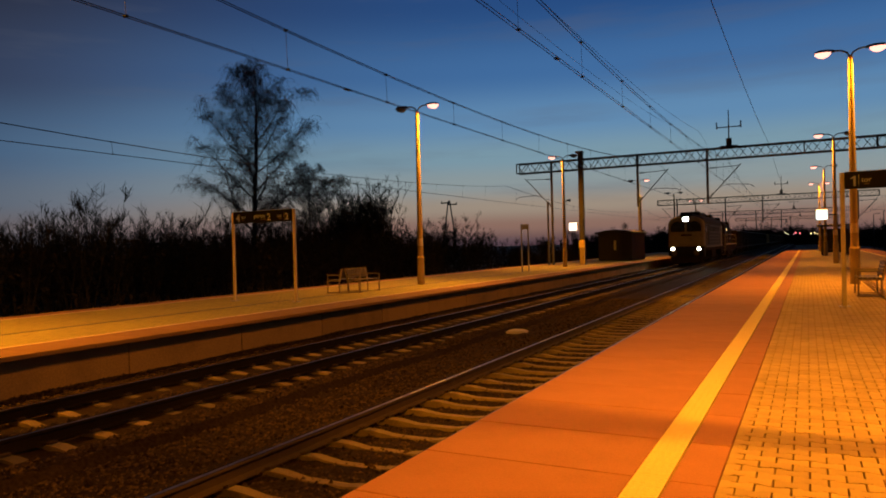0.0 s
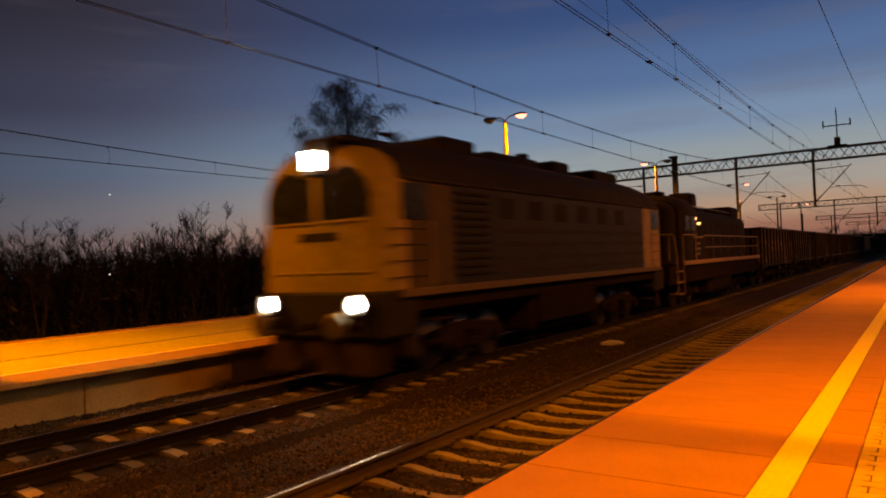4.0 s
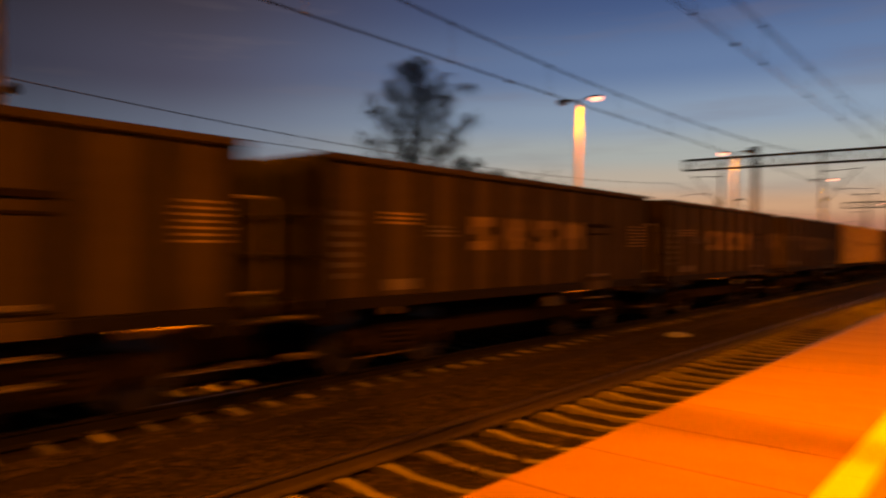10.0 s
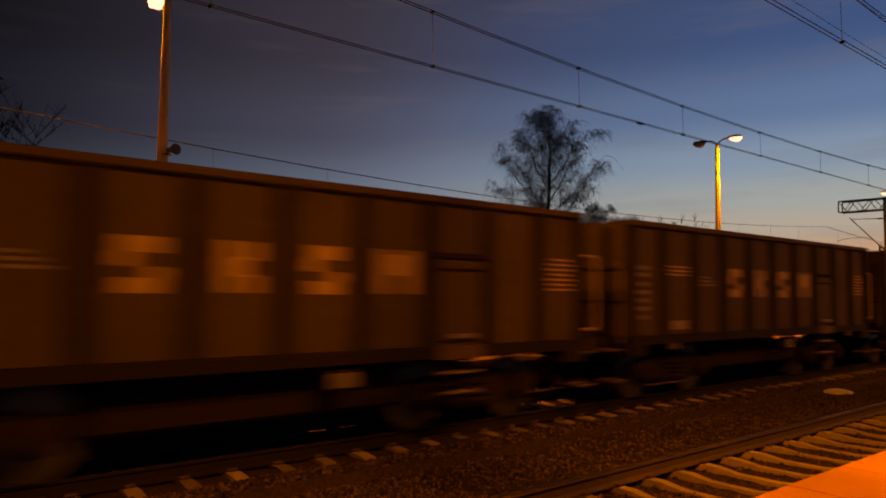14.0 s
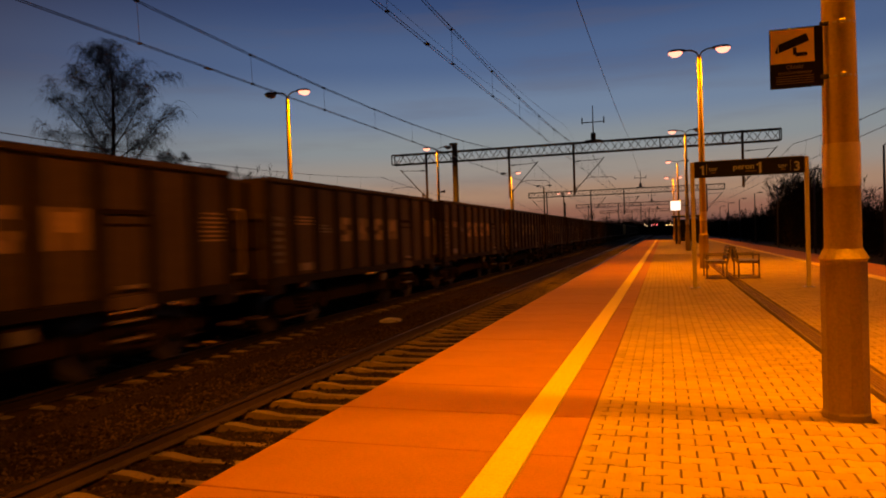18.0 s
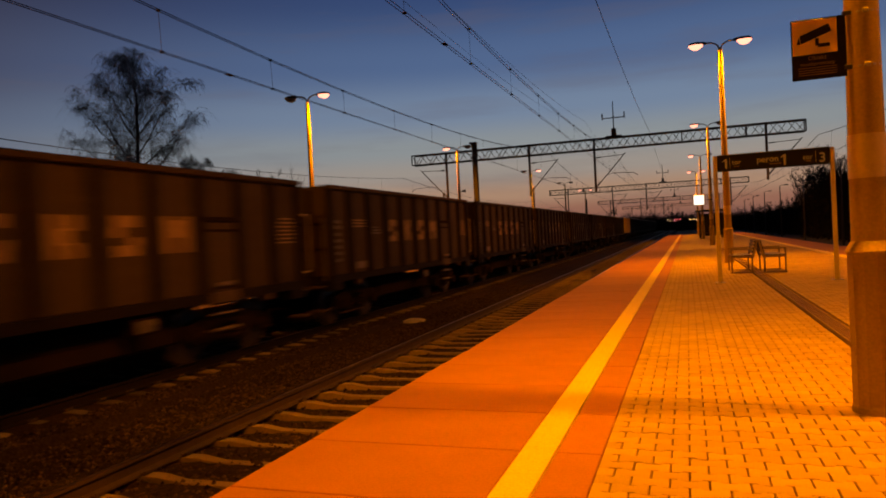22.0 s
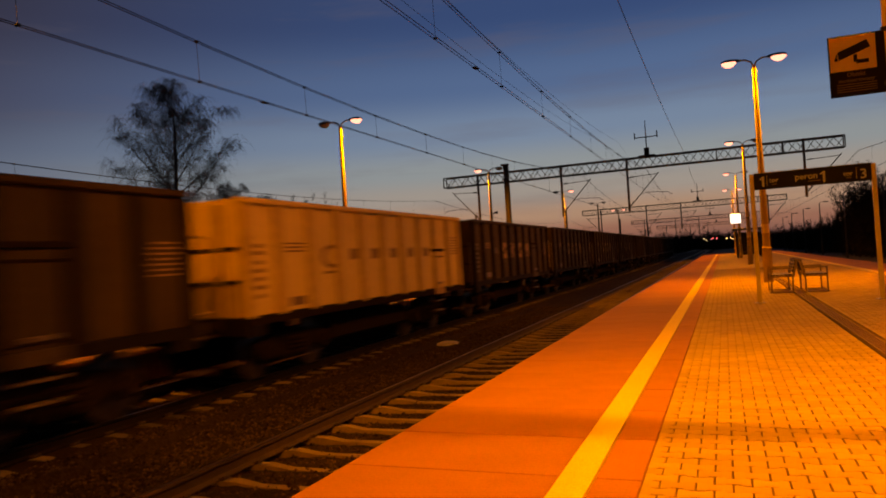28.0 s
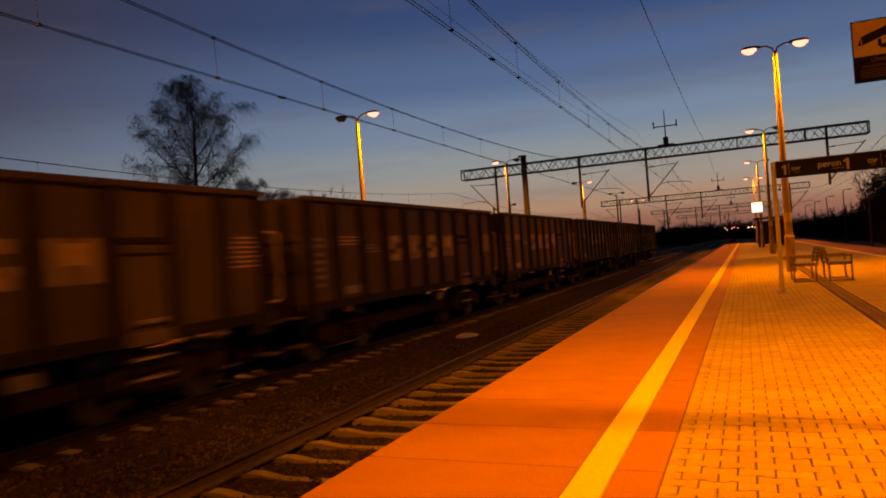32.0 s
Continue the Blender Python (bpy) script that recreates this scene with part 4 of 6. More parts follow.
# ---- the freight train (each vehicle: y along its length, -y forward, z = 0 on the rail head) ----
M_WAGON = surface("dark_wagon_paint", (0.053, 0.035, 0.0115), (0.041, 0.0265, 0.009), 0.6, grain=9, blotch=0.9, bump=0.12, dirt=0.55, dirt_colour=(0.024, 0.015, 0.006), per_object=0.08, bump_dist=0.01, spec=0.06)
# M_RIB tones: darker copies of the wagon paints, the ribs' edge shade painted in
M_RIB = surface("shaded_wagon_paint", (0.012, 0.0075, 0.004), None, 0.75, grain=9, blotch=1.5, bump=0.1, dirt=0.5, spec=0.08)
M_WAGON2 = surface("faded_yellow_wagon_paint", (0.60, 0.415, 0.095), (0.52, 0.35, 0.08), 0.7, grain=7, blotch=0.8, bump=0.12, dirt=0.5, dirt_colour=(0.42, 0.25, 0.06), bump_dist=0.01)
M_RIB2 = surface("shaded_yellow_paint", (0.40, 0.24, 0.055), None, 0.7, grain=7, blotch=0.9, bump=0.1, dirt=0.5, dirt_colour=(0.20, 0.12, 0.03))
M_WAGON3 = surface("pale_straw_wagon_paint", (0.62, 0.45, 0.13), (0.55, 0.39, 0.11), 0.7, grain=7, blotch=0.8, bump=0.12, dirt=0.5, dirt_colour=(0.40, 0.27, 0.08), bump_dist=0.01)
M_RIB3 = surface("shaded_straw_paint", (0.46, 0.32, 0.09), None, 0.7, grain=7, blotch=0.9, bump=0.1, dirt=0.5, dirt_colour=(0.28, 0.18, 0.05))
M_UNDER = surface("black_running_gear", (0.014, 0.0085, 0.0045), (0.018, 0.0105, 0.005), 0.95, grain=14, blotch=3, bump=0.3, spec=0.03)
M_STANCHION = surface("dirty_yellow_stanchion", (0.075, 0.047, 0.014), None, 0.7, grain=14, blotch=3, bump=0.03, dirt=0.6, spec=0.2)
M_WHEEL = surface("worn_wheel_steel", (0.10, 0.08, 0.065), None, 0.5, 0.7, grain=20, bump=0.1)
M_MARK = surface("ochre_wagon_lettering", (0.25, 0.15, 0.04), (0.20, 0.12, 0.03), 0.7, grain=12, blotch=3, bump=0, dirt=0.45, dirt_colour=(0.09, 0.055, 0.02))
M_MARKW = surface("white_stencil_lettering", (0.11, 0.085, 0.055), None, 0.7, grain=14, blotch=4, bump=0, dirt=0.5)
M_MARKD = surface("dark_faded_lettering", (0.20, 0.12, 0.035), None, 0.7, grain=14, blotch=4, bump=0, dirt=0.3)
M_HANDRAIL = surface("pale_handrail_paint", (0.15, 0.105, 0.05), None, 0.5, grain=20, bump=0, dirt=0.3)
M_LOCOY = surface("yellow_locomotive_paint", (0.205, 0.130, 0.022), (0.165, 0.105, 0.020), 0.6, grain=6, blotch=1.6, bump=0.10, dirt=0.7, dirt_colour=(0.10, 0.068, 0.03))
# dirty yellow, also greyed: haze and weak lamplight are put into the colour
M_LOCOFRONT = surface("hazed_dirty_yellow_cab", (0.185, 0.138, 0.060), (0.145, 0.105, 0.045), 0.65, grain=7, blotch=1.3, bump=0.10, dirt=0.8, dirt_colour=(0.085, 0.065, 0.036), spec=0.3)
M_LOCOFLANK = surface("dark_cab_side_paint", (0.050, 0.034, 0.012), (0.034, 0.023, 0.009), 0.7, grain=7, blotch=1.5, bump=0.08, dirt=0.7, dirt_colour=(0.02, 0.014, 0.008), spec=0.2)
M_LOCOB = surface("dark_blue_locomotive_paint", (0.012, 0.011, 0.012), (0.009, 0.008, 0.009), 0.6, grain=6, blotch=1.2, bump=0.06, dirt=0.5, dirt_colour=(0.011, 0.009, 0.007), spec=0.12)
M_LOCOS = surface("grey_locomotive_stripe", (0.024, 0.020, 0.019), None, 0.75, grain=8, bump=0.04, dirt=0.4, spec=0.1)
M_DIRTYSILL = surface("grimy_sill_paint", (0.085, 0.052, 0.016), (0.05, 0.032, 0.012), 0.7, grain=12, blotch=2, bump=0.08, dirt=0.6)
M_ROOF = surface("sooty_roof_paint", (0.014, 0.011, 0.009), None, 0.85, grain=9, bump=0.1, spec=0.15)
M_HOOD = surface("dark_green_hood_paint", (0.014, 0.010, 0.006), (0.010, 0.0075, 0.0045), 0.85, grain=8, blotch=1.5, bump=0.08, dirt=0.5, dirt_colour=(0.009, 0.0065, 0.004), spec=0.15)
M_SILLY = surface("yellow_sill_stripe", (0.30, 0.19, 0.04), None, 0.55, grain=14, blotch=3, bump=0.03, dirt=0.5)
M_CABGLASS = surface("dark_cab_window_glass", (0.012, 0.014, 0.016), None, 0.28, grain=5, bump=0, dirt=0.1, spec=0.1)
M_HEADLAMP = glowing("white_headlamp_glow", (1.0, 0.86, 0.66), 160.0)
M_CABLIGHT = glowing("warm_cab_light", (1.0, 0.62, 0.22), 3.0)


def wheelset(parent, y, r=0.46):
    ax = part("axle", Mesh().rod((-0.8, y, r), (0.8, y, r), 0.08, n=8), M_UNDER, parent)
    for s in (-1, 1):
        prof = [(r - 0.01, -0.065), (r, -0.06), (r, 0.045), (r + 0.028, 0.05), (r + 0.028, 0.07), (r - 0.07, 0.07), (r - 0.1, 0.03), (0.14, 0.02), (0.12, 0.07)]
        m = Mesh().lathe([(a, -b * s) for a, b in prof], (s * 0.77, y, r), 18, 0)
        part("wheel", m, M_WHEEL, ax, smooth=True)


def bogie(parent, y, base=1.8):
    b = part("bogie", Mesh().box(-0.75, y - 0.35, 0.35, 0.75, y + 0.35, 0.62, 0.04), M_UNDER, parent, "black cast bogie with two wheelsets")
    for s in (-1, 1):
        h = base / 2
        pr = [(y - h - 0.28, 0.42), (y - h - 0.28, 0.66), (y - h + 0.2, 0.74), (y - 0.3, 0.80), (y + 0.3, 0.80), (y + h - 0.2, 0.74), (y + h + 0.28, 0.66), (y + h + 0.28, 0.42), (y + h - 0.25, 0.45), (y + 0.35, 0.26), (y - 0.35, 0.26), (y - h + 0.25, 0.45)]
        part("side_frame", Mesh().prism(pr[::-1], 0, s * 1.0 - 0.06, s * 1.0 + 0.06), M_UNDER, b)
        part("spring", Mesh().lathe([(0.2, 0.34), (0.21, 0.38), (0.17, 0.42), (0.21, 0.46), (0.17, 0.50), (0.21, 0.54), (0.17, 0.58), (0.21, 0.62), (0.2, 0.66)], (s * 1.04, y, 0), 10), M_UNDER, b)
        for d in (-h, h):
            part("axle_box", Mesh().lathe([(0.16, -0.08), (0.17, 0.0), (0.13, 0.1), (0.05, 0.11)] if s > 0 else [(0.05, -0.11), (0.13, -0.1), (0.17, 0), (0.16, 0.08)], (s * 1.08, y + d, 0.46), 10, 0), M_UNDER, b)
    for d in (-base / 2, base / 2):
        wheelset(b, y + d)


def buffers(parent, y, out, z=1.03):
    for s in (-1, 1):
        b = part("buffer", Mesh().lathe([(0.17, 0.0), (0.11, 0.02 * out), (0.10, 0.34 * out), (0.08, 0.36 * out), (0.075, 0.5 * out)][::int(out)], (s * 0.875, y, z), 12, 1), M_UNDER, parent)
        part("buffer_plate", Mesh().lathe([(0.1, 0.47 * out), (0.225, 0.50 * out), (0.225, 0.53 * out), (0.18, 0.555 * out)][::int(out)], (s * 0.875, y, z), 14, 1), M_WHEEL, b, "worn steel buffer plate")
    part("coupler", Mesh().box(-0.05, min(y, y + out * 0.5), z - 0.1, 0.05, max(y, y + out * 0.5), z + 0.02, 0.02).rod((-0.12, y + out * 0.35, z - 0.05), (0.12, y + out * 0.35, z - 0.05), 0.03, n=6), M_UNDER, parent)


FLOOR, TOP, BODY = 1.17, 3.14, 5.1


def wagon(pale, straw=False, half=BODY):
    """An open wagon; half is half the length of its body."""
    paint = M_WAGON3 if straw else M_WAGON2 if pale else M_WAGON
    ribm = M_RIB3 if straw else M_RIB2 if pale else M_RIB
    ob = thing("open_wagon", pose(0, 0, 0), "pale yellow open freight wagon with faded lettering, moving past" if pale else "dark brown ribbed open freight wagon with ochre letter blocks, moving past", "freight wagon", "wagons of the passing train")
    panels = 10
    step = 2 * half / panels
    for s in (-1, 1):
        side = part("side_wall", Mesh().box(min(s * 1.36, s * 1.42), -half, FLOOR, max(s * 1.36, s * 1.42), half, TOP - 0.08, 0.01), paint, ob, "flat riveted side panel")
        for i in range(panels + 1):
            y = -half + i * step
            w = 0.13 if 0 < i < panels else 0.11
            y = min(max(y, -half + w), half - w)
            o = [(s * 1.42, y - w), (s * 1.42, y + w), (s * 1.485, y + w * 0.7), (s * 1.485, y - w * 0.7)]
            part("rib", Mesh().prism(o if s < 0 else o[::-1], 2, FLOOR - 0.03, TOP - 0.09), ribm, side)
        part("top_rail", Mesh().box(min(s * 1.34, s * 1.50), -half - 0.01, TOP - 0.1, max(s * 1.34, s * 1.50), half + 0.01, TOP, 0.018), paint, side, "square top rail")
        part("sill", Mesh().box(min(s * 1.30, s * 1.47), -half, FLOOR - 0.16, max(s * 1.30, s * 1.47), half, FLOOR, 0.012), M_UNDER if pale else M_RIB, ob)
        # door panel with bars
        y0 = -half + (7.72 if pale else 7) * step + 0.09
        y1 = y0 + (0.78 if pale else step - 0.18)
        dz = 0.98 if pale else 1.15
        d = part("door", Mesh().box(min(s * 1.42, s * 1.45), y0 + 0.05, FLOOR + 0.06, max(s * 1.42, s * 1.45), y1 - 0.05, FLOOR + dz, 0.01), paint, side)
        part("door_bar", Mesh().box(min(s * 1.42, s * 1.49), y0 - 0.02, FLOOR + dz, max(s * 1.42, s * 1.49), y1 + 0.02, FLOOR + dz + 0.08, 0.012), M_UNDER, d)
        part("door_bar", Mesh().box(min(s * 1.45, s * 1.47), y0 + 0.06, FLOOR + dz - 0.16, max(s * 1.45, s * 1.47), y1 - 0.06, FLOOR + dz - 0.12, 0.006), M_UNDER, d)
        part("latch", Mesh().box(min(s * 1.45, s * 1.50), y0 + 0.25, FLOOR + 0.10, max(s * 1.45, s * 1.50), y1 - 0.2, FLOOR + 0.16, 0.01), M_HANDRAIL, d)
        st = Mesh()
        for z in (FLOOR - 0.62, FLOOR - 0.36):
            st.box(min(s * 1.33, s * 1.5), y0 + 0.1, z, max(s * 1.33, s * 1.5), y1 - 0.1, z + 0.03, 0.006)
        stp = part("step", st, M_HANDRAIL, ob, "pale steel foot steps")
        hang = Mesh()
        for yy in (y0 + 0.1, y1 - 0.13):
            hang.box(min(s * 1.38, s * 1.42), yy, FLOOR - 0.62, max(s * 1.38, s * 1.42), yy + 0.03, FLOOR - 0.1, 0.005)
        hang.box(min(s * 1.385, s * 1.415), y0 + 0.12, FLOOR - 0.2, max(s * 1.385, s * 1.415), y1 - 0.12, FLOOR - 0.17)
        part("step_hanger", hang, M_UNDER, stp)
        part("step_panel", Mesh().box(min(s * 1.47, s * 1.485), y0 + 0.05, FLOOR - 0.17, max(s * 1.47, s * 1.485), y1 - 0.05, FLOOR + 0.01, 0.004), M_RIB2 if pale else M_STANCHION, stp)
        # small boxes under the sill
        if not pale:
            part("brake_box", Mesh().box(min(s * 1.2, s * 1.4), 0.62, FLOOR - 0.46, max(s * 1.2, s * 1.4), 1.0, FLOOR - 0.2, 0.02), M_UNDER, ob)
            part("brake_plate", Mesh().box(min(s * 1.405, s * 1.415), 0.66, FLOOR - 0.42, max(s * 1.405, s * 1.415), 0.94, FLOOR - 0.25, 0.003), M_MARKW, ob)
        # lettering
        f0 = lambda i: -half + i * step
        xm = (min(s * 1.42, s * 1.4235), max(s * 1.42, s * 1.4235))
        if s < 0:
            continue
        if not pale:
            for i in (3, 4, 5, 6):
                y = f0(i) + step / 2
                m = Mesh()
                if i in (3, 5):
                    m.box(xm[0], y - 0.21, 2.24, xm[1], y + 0.21, 2.40).box(xm[0], y - 0.24, 2.10, xm[1], y - 0.06, 2.24).box(xm[0], y + 0.06, 1.99, xm[1], y + 0.24, 2.10).box(xm[0], y - 0.21, 1.84, xm[1], y + 0.21, 1.99)
                elif i == 4:
                    m.box(xm[0], y - 0.22, 1.85, xm[1], y - 0.05, 2.40).box(xm[0], y - 0.05, 2.02, xm[1], y + 0.08, 2.23).box(xm[0], y + 0.08, 2.2, xm[1], y + 0.22, 2.40).box(xm[0], y + 0.08, 1.85, xm[1], y + 0.22, 2.04)
                else:
                    m.box(xm[0], y - 0.30, 1.85, xm[1], y - 0.12, 2.40).box(xm[0], y + 0.12, 1.85, xm[1], y + 0.30, 2.40).box(xm[0], y - 0.12, 2.08, xm[1], y + 0.12, 2.34)
                part("letter_block", m, M_MARK, side, "ochre painted block")
        else:
            y = f0(2) + step / 2 + 0.3
            arc = [0.5 + k * 0.25 for k in range(23)]
            oval = [(a, 0.42) for a in arc] + [(a, 0.28) for a in arc[::-1]]
            lg = Mesh().prism([(y + w * math.cos(a), 2.12 + w * 0.56 * math.sin(a)) for a, w in oval], 0, xm[0], xm[1])
            part("emblem", lg, M_MARKD, side, "faded dark oval emblem")
            part("emblem_bar", Mesh().box(xm[0], y - 0.35, 1.78, xm[1], y + 0.35, 1.83), M_MARKD, side)
            for i in (3, 4, 5, 6, 7):
                yy = f0(i) + step / 2 + 0.17 - 0.05 * (i - 3)
                part("letter_block", Mesh().box(xm[0], yy - 0.17, 2.04, xm[1], yy + 0.17, 2.27), M_MARKD, side)
        ink, ink2 = (M_MARKD, M_MARKD) if pale else (M_MARKW, M_MARK)
        m, y = Mesh(), f0(0) + 0.45
        for z, l in ((2.30, 0.25), (2.18, 0.3), (2.02, 0.22), (1.88, 0.3), (1.74, 0.24), (1.6, 0.3), (1.45, 0.2)):
            m.box(xm[0], y - l / 2, z, xm[1], y + l / 2, z + 0.07)
        part("stencil_text", m, ink, side)
        m = Mesh()
        up = 2.07 if pale else 1.92
        for k, l in enumerate((0.55, 0.5, 0.6, 0.45, 0.58, 0.52, 0.4)):
            m.box(xm[0], f0(9) + 0.5 - l / 2, up + 0.075 * k, xm[1], f0(9) + 0.5 + l / 2, up + 0.03 + 0.075 * k)
        part("stencil_text", m, ink2, side)
        m = Mesh()
        for k in range(3):
            m.box(xm[0], f0(1) + 0.2, 2.22 + 0.07 * k, xm[1], f0(1) + 0.85, 2.255 + 0.07 * k)
        part("stencil_text", m, ink2, side)
        if not pale:
            m = Mesh()
            for k in range(3):
                m.box(xm[0], f0(2) + 0.25, 2.05 + 0.07 * k, xm[1], f0(2) + 0.75 - 0.1 * k, 2.085 + 0.07 * k)
            part("stencil_text", m, ink, side)
        part("stencil_text", Mesh().box(xm[0], f0(1) + 0.3, FLOOR + 0.08, xm[1], f0(1) + 0.8, FLOOR + 0.24), M_MARKD if pale else M_HANDRAIL, side)
    for s in (-1, 1):
        for e in (-1, 1):
            part("corner_plate", Mesh().box(min(s * 1.3, s * 1.48), e * (half - 0.25) - 0.22, FLOOR - 0.34, max(s * 1.3, s * 1.48), e * (half - 0.25) + 0.22, FLOOR - 0.15, 0.012), M_RIB, ob)
            part("hook", Mesh().box(min(s * 1.40, s * 1.5), e * (half - 1.3) - 0.1, FLOOR - 0.26, max(s * 1.40, s * 1.5), e * (half - 1.3) + 0.1, FLOOR - 0.15, 0.01), M_STANCHION, ob)
    for e in (-1, 1):
        end = part("end_wall", Mesh().box(-1.40, e * half - 0.03, FLOOR, 1.40, e * half + 0.03, TOP - 0.02, 0.01), paint, ob)
        for x in (-1.0, -0.35, 0.35, 1.0):
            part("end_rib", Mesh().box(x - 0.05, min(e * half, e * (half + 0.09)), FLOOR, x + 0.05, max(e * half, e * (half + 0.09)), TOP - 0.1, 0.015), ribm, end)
        for z in (FLOOR + 0.55, FLOOR + 1.1):
            part("end_rail", Mesh().box(-1.38, min(e * half, e * (half + 0.06)), z, 1.38, max(e * half, e * (half + 0.06)), z + 0.06, 0.012), M_UNDER, end)
        part("head_stock", Mesh().box(-1.35, e * half - 0.06, 0.86, 1.35, e * half + 0.06, FLOOR, 0.02), M_UNDER, ob)
        buffers(ob, e * (half + 0.06), e)
        bogie(ob, e * (half - 1.9))
        if e > 0 and not pale:
            hr = Mesh().tube([(1.42, e * half, FLOOR + 1.3), (1.42, e * (half + 0.28), FLOOR + 1.3), (1.42, e * (half + 0.33), FLOOR + 1.25), (1.42, e * (half + 0.33), FLOOR + 0.2), (1.42, e * (half + 0.28), FLOOR + 0.15), (1.42, e * half, FLOOR + 0.15)], 0.024, 6)
            part("shunter_handrail", hr, M_SILLY, ob, "pale looped handrail")
        if not pale:
            part("coupling_step", Mesh().box(0.95, min(e * (half + 0.1), e * (half + 0.42)), 0.93, 1.36, max(e * (half + 0.1), e * (half + 0.42)), 0.965, 0.008), M_STANCHION, ob, "worn step over the buffer")
            if e < 0:
                part("brake_column", Mesh().rod((1.38, -half - 0.14, FLOOR - 0.1), (1.38, -half - 0.14, FLOOR + 1.25), 0.014, n=5), M_HANDRAIL, ob, "thin pale brake column")
        part("foot_step", Mesh().box(1.05, e * (half + 0.02) - 0.02, 0.42, 1.4, e * (half + 0.30), 0.46, 0.008), M_STANCHION, ob)
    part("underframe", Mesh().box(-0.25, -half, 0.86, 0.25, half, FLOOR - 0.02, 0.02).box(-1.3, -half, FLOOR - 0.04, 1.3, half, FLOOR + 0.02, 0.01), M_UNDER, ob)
    # dark box added in place of shade: hides the lit ground behind the wheels
    part("underframe_blocker", Mesh().box(-0.55, -4.7, 0.10, 0.55, 4.7, 0.50, 0.06), M_UNDER, ob, "solid dark box added to close the gap between the wheels")
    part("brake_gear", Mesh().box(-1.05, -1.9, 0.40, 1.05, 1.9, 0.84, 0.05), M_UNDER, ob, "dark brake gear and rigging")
    part("air_tank", Mesh().rod((0.7, -1.5, 0.78), (0.7, -0.4, 0.78), 0.2, n=12), M_UNDER, ob)
    part("bogie_rod", Mesh().rod((1.16, -half + 0.9, 0.27), (1.16, -half + 2.3, 0.27), 0.014, n=5), M_STANCHION, ob, "worn brake rod")
    part("brake_rod", Mesh().rod((0.3, -2.2, 0.5), (0.3, 2.2, 0.5), 0.02, n=5), M_UNDER, ob)
    return ob


def section(y, w, zs, zr, z0):
    """A ring of a locomotive body: upright sides and an arched roof."""
    pts = [(w, y, z0), (w, y, zs)]
    for k in range(1, 6):
        a = math.pi / 2 * k / 5
        pts.append((w * math.cos(a) ** 0.75 if k < 5 else 0.0, y, zs + (zr - zs) * math.sin(a)))
    return pts + [(-x, yy, z) for x, yy, z in pts[:-1]][::-1]


def walls_ring(y, w, z0, z1):
    return [(w, y, z0), (w, y, z1), (-w, y, z1), (-w, y, z0)]


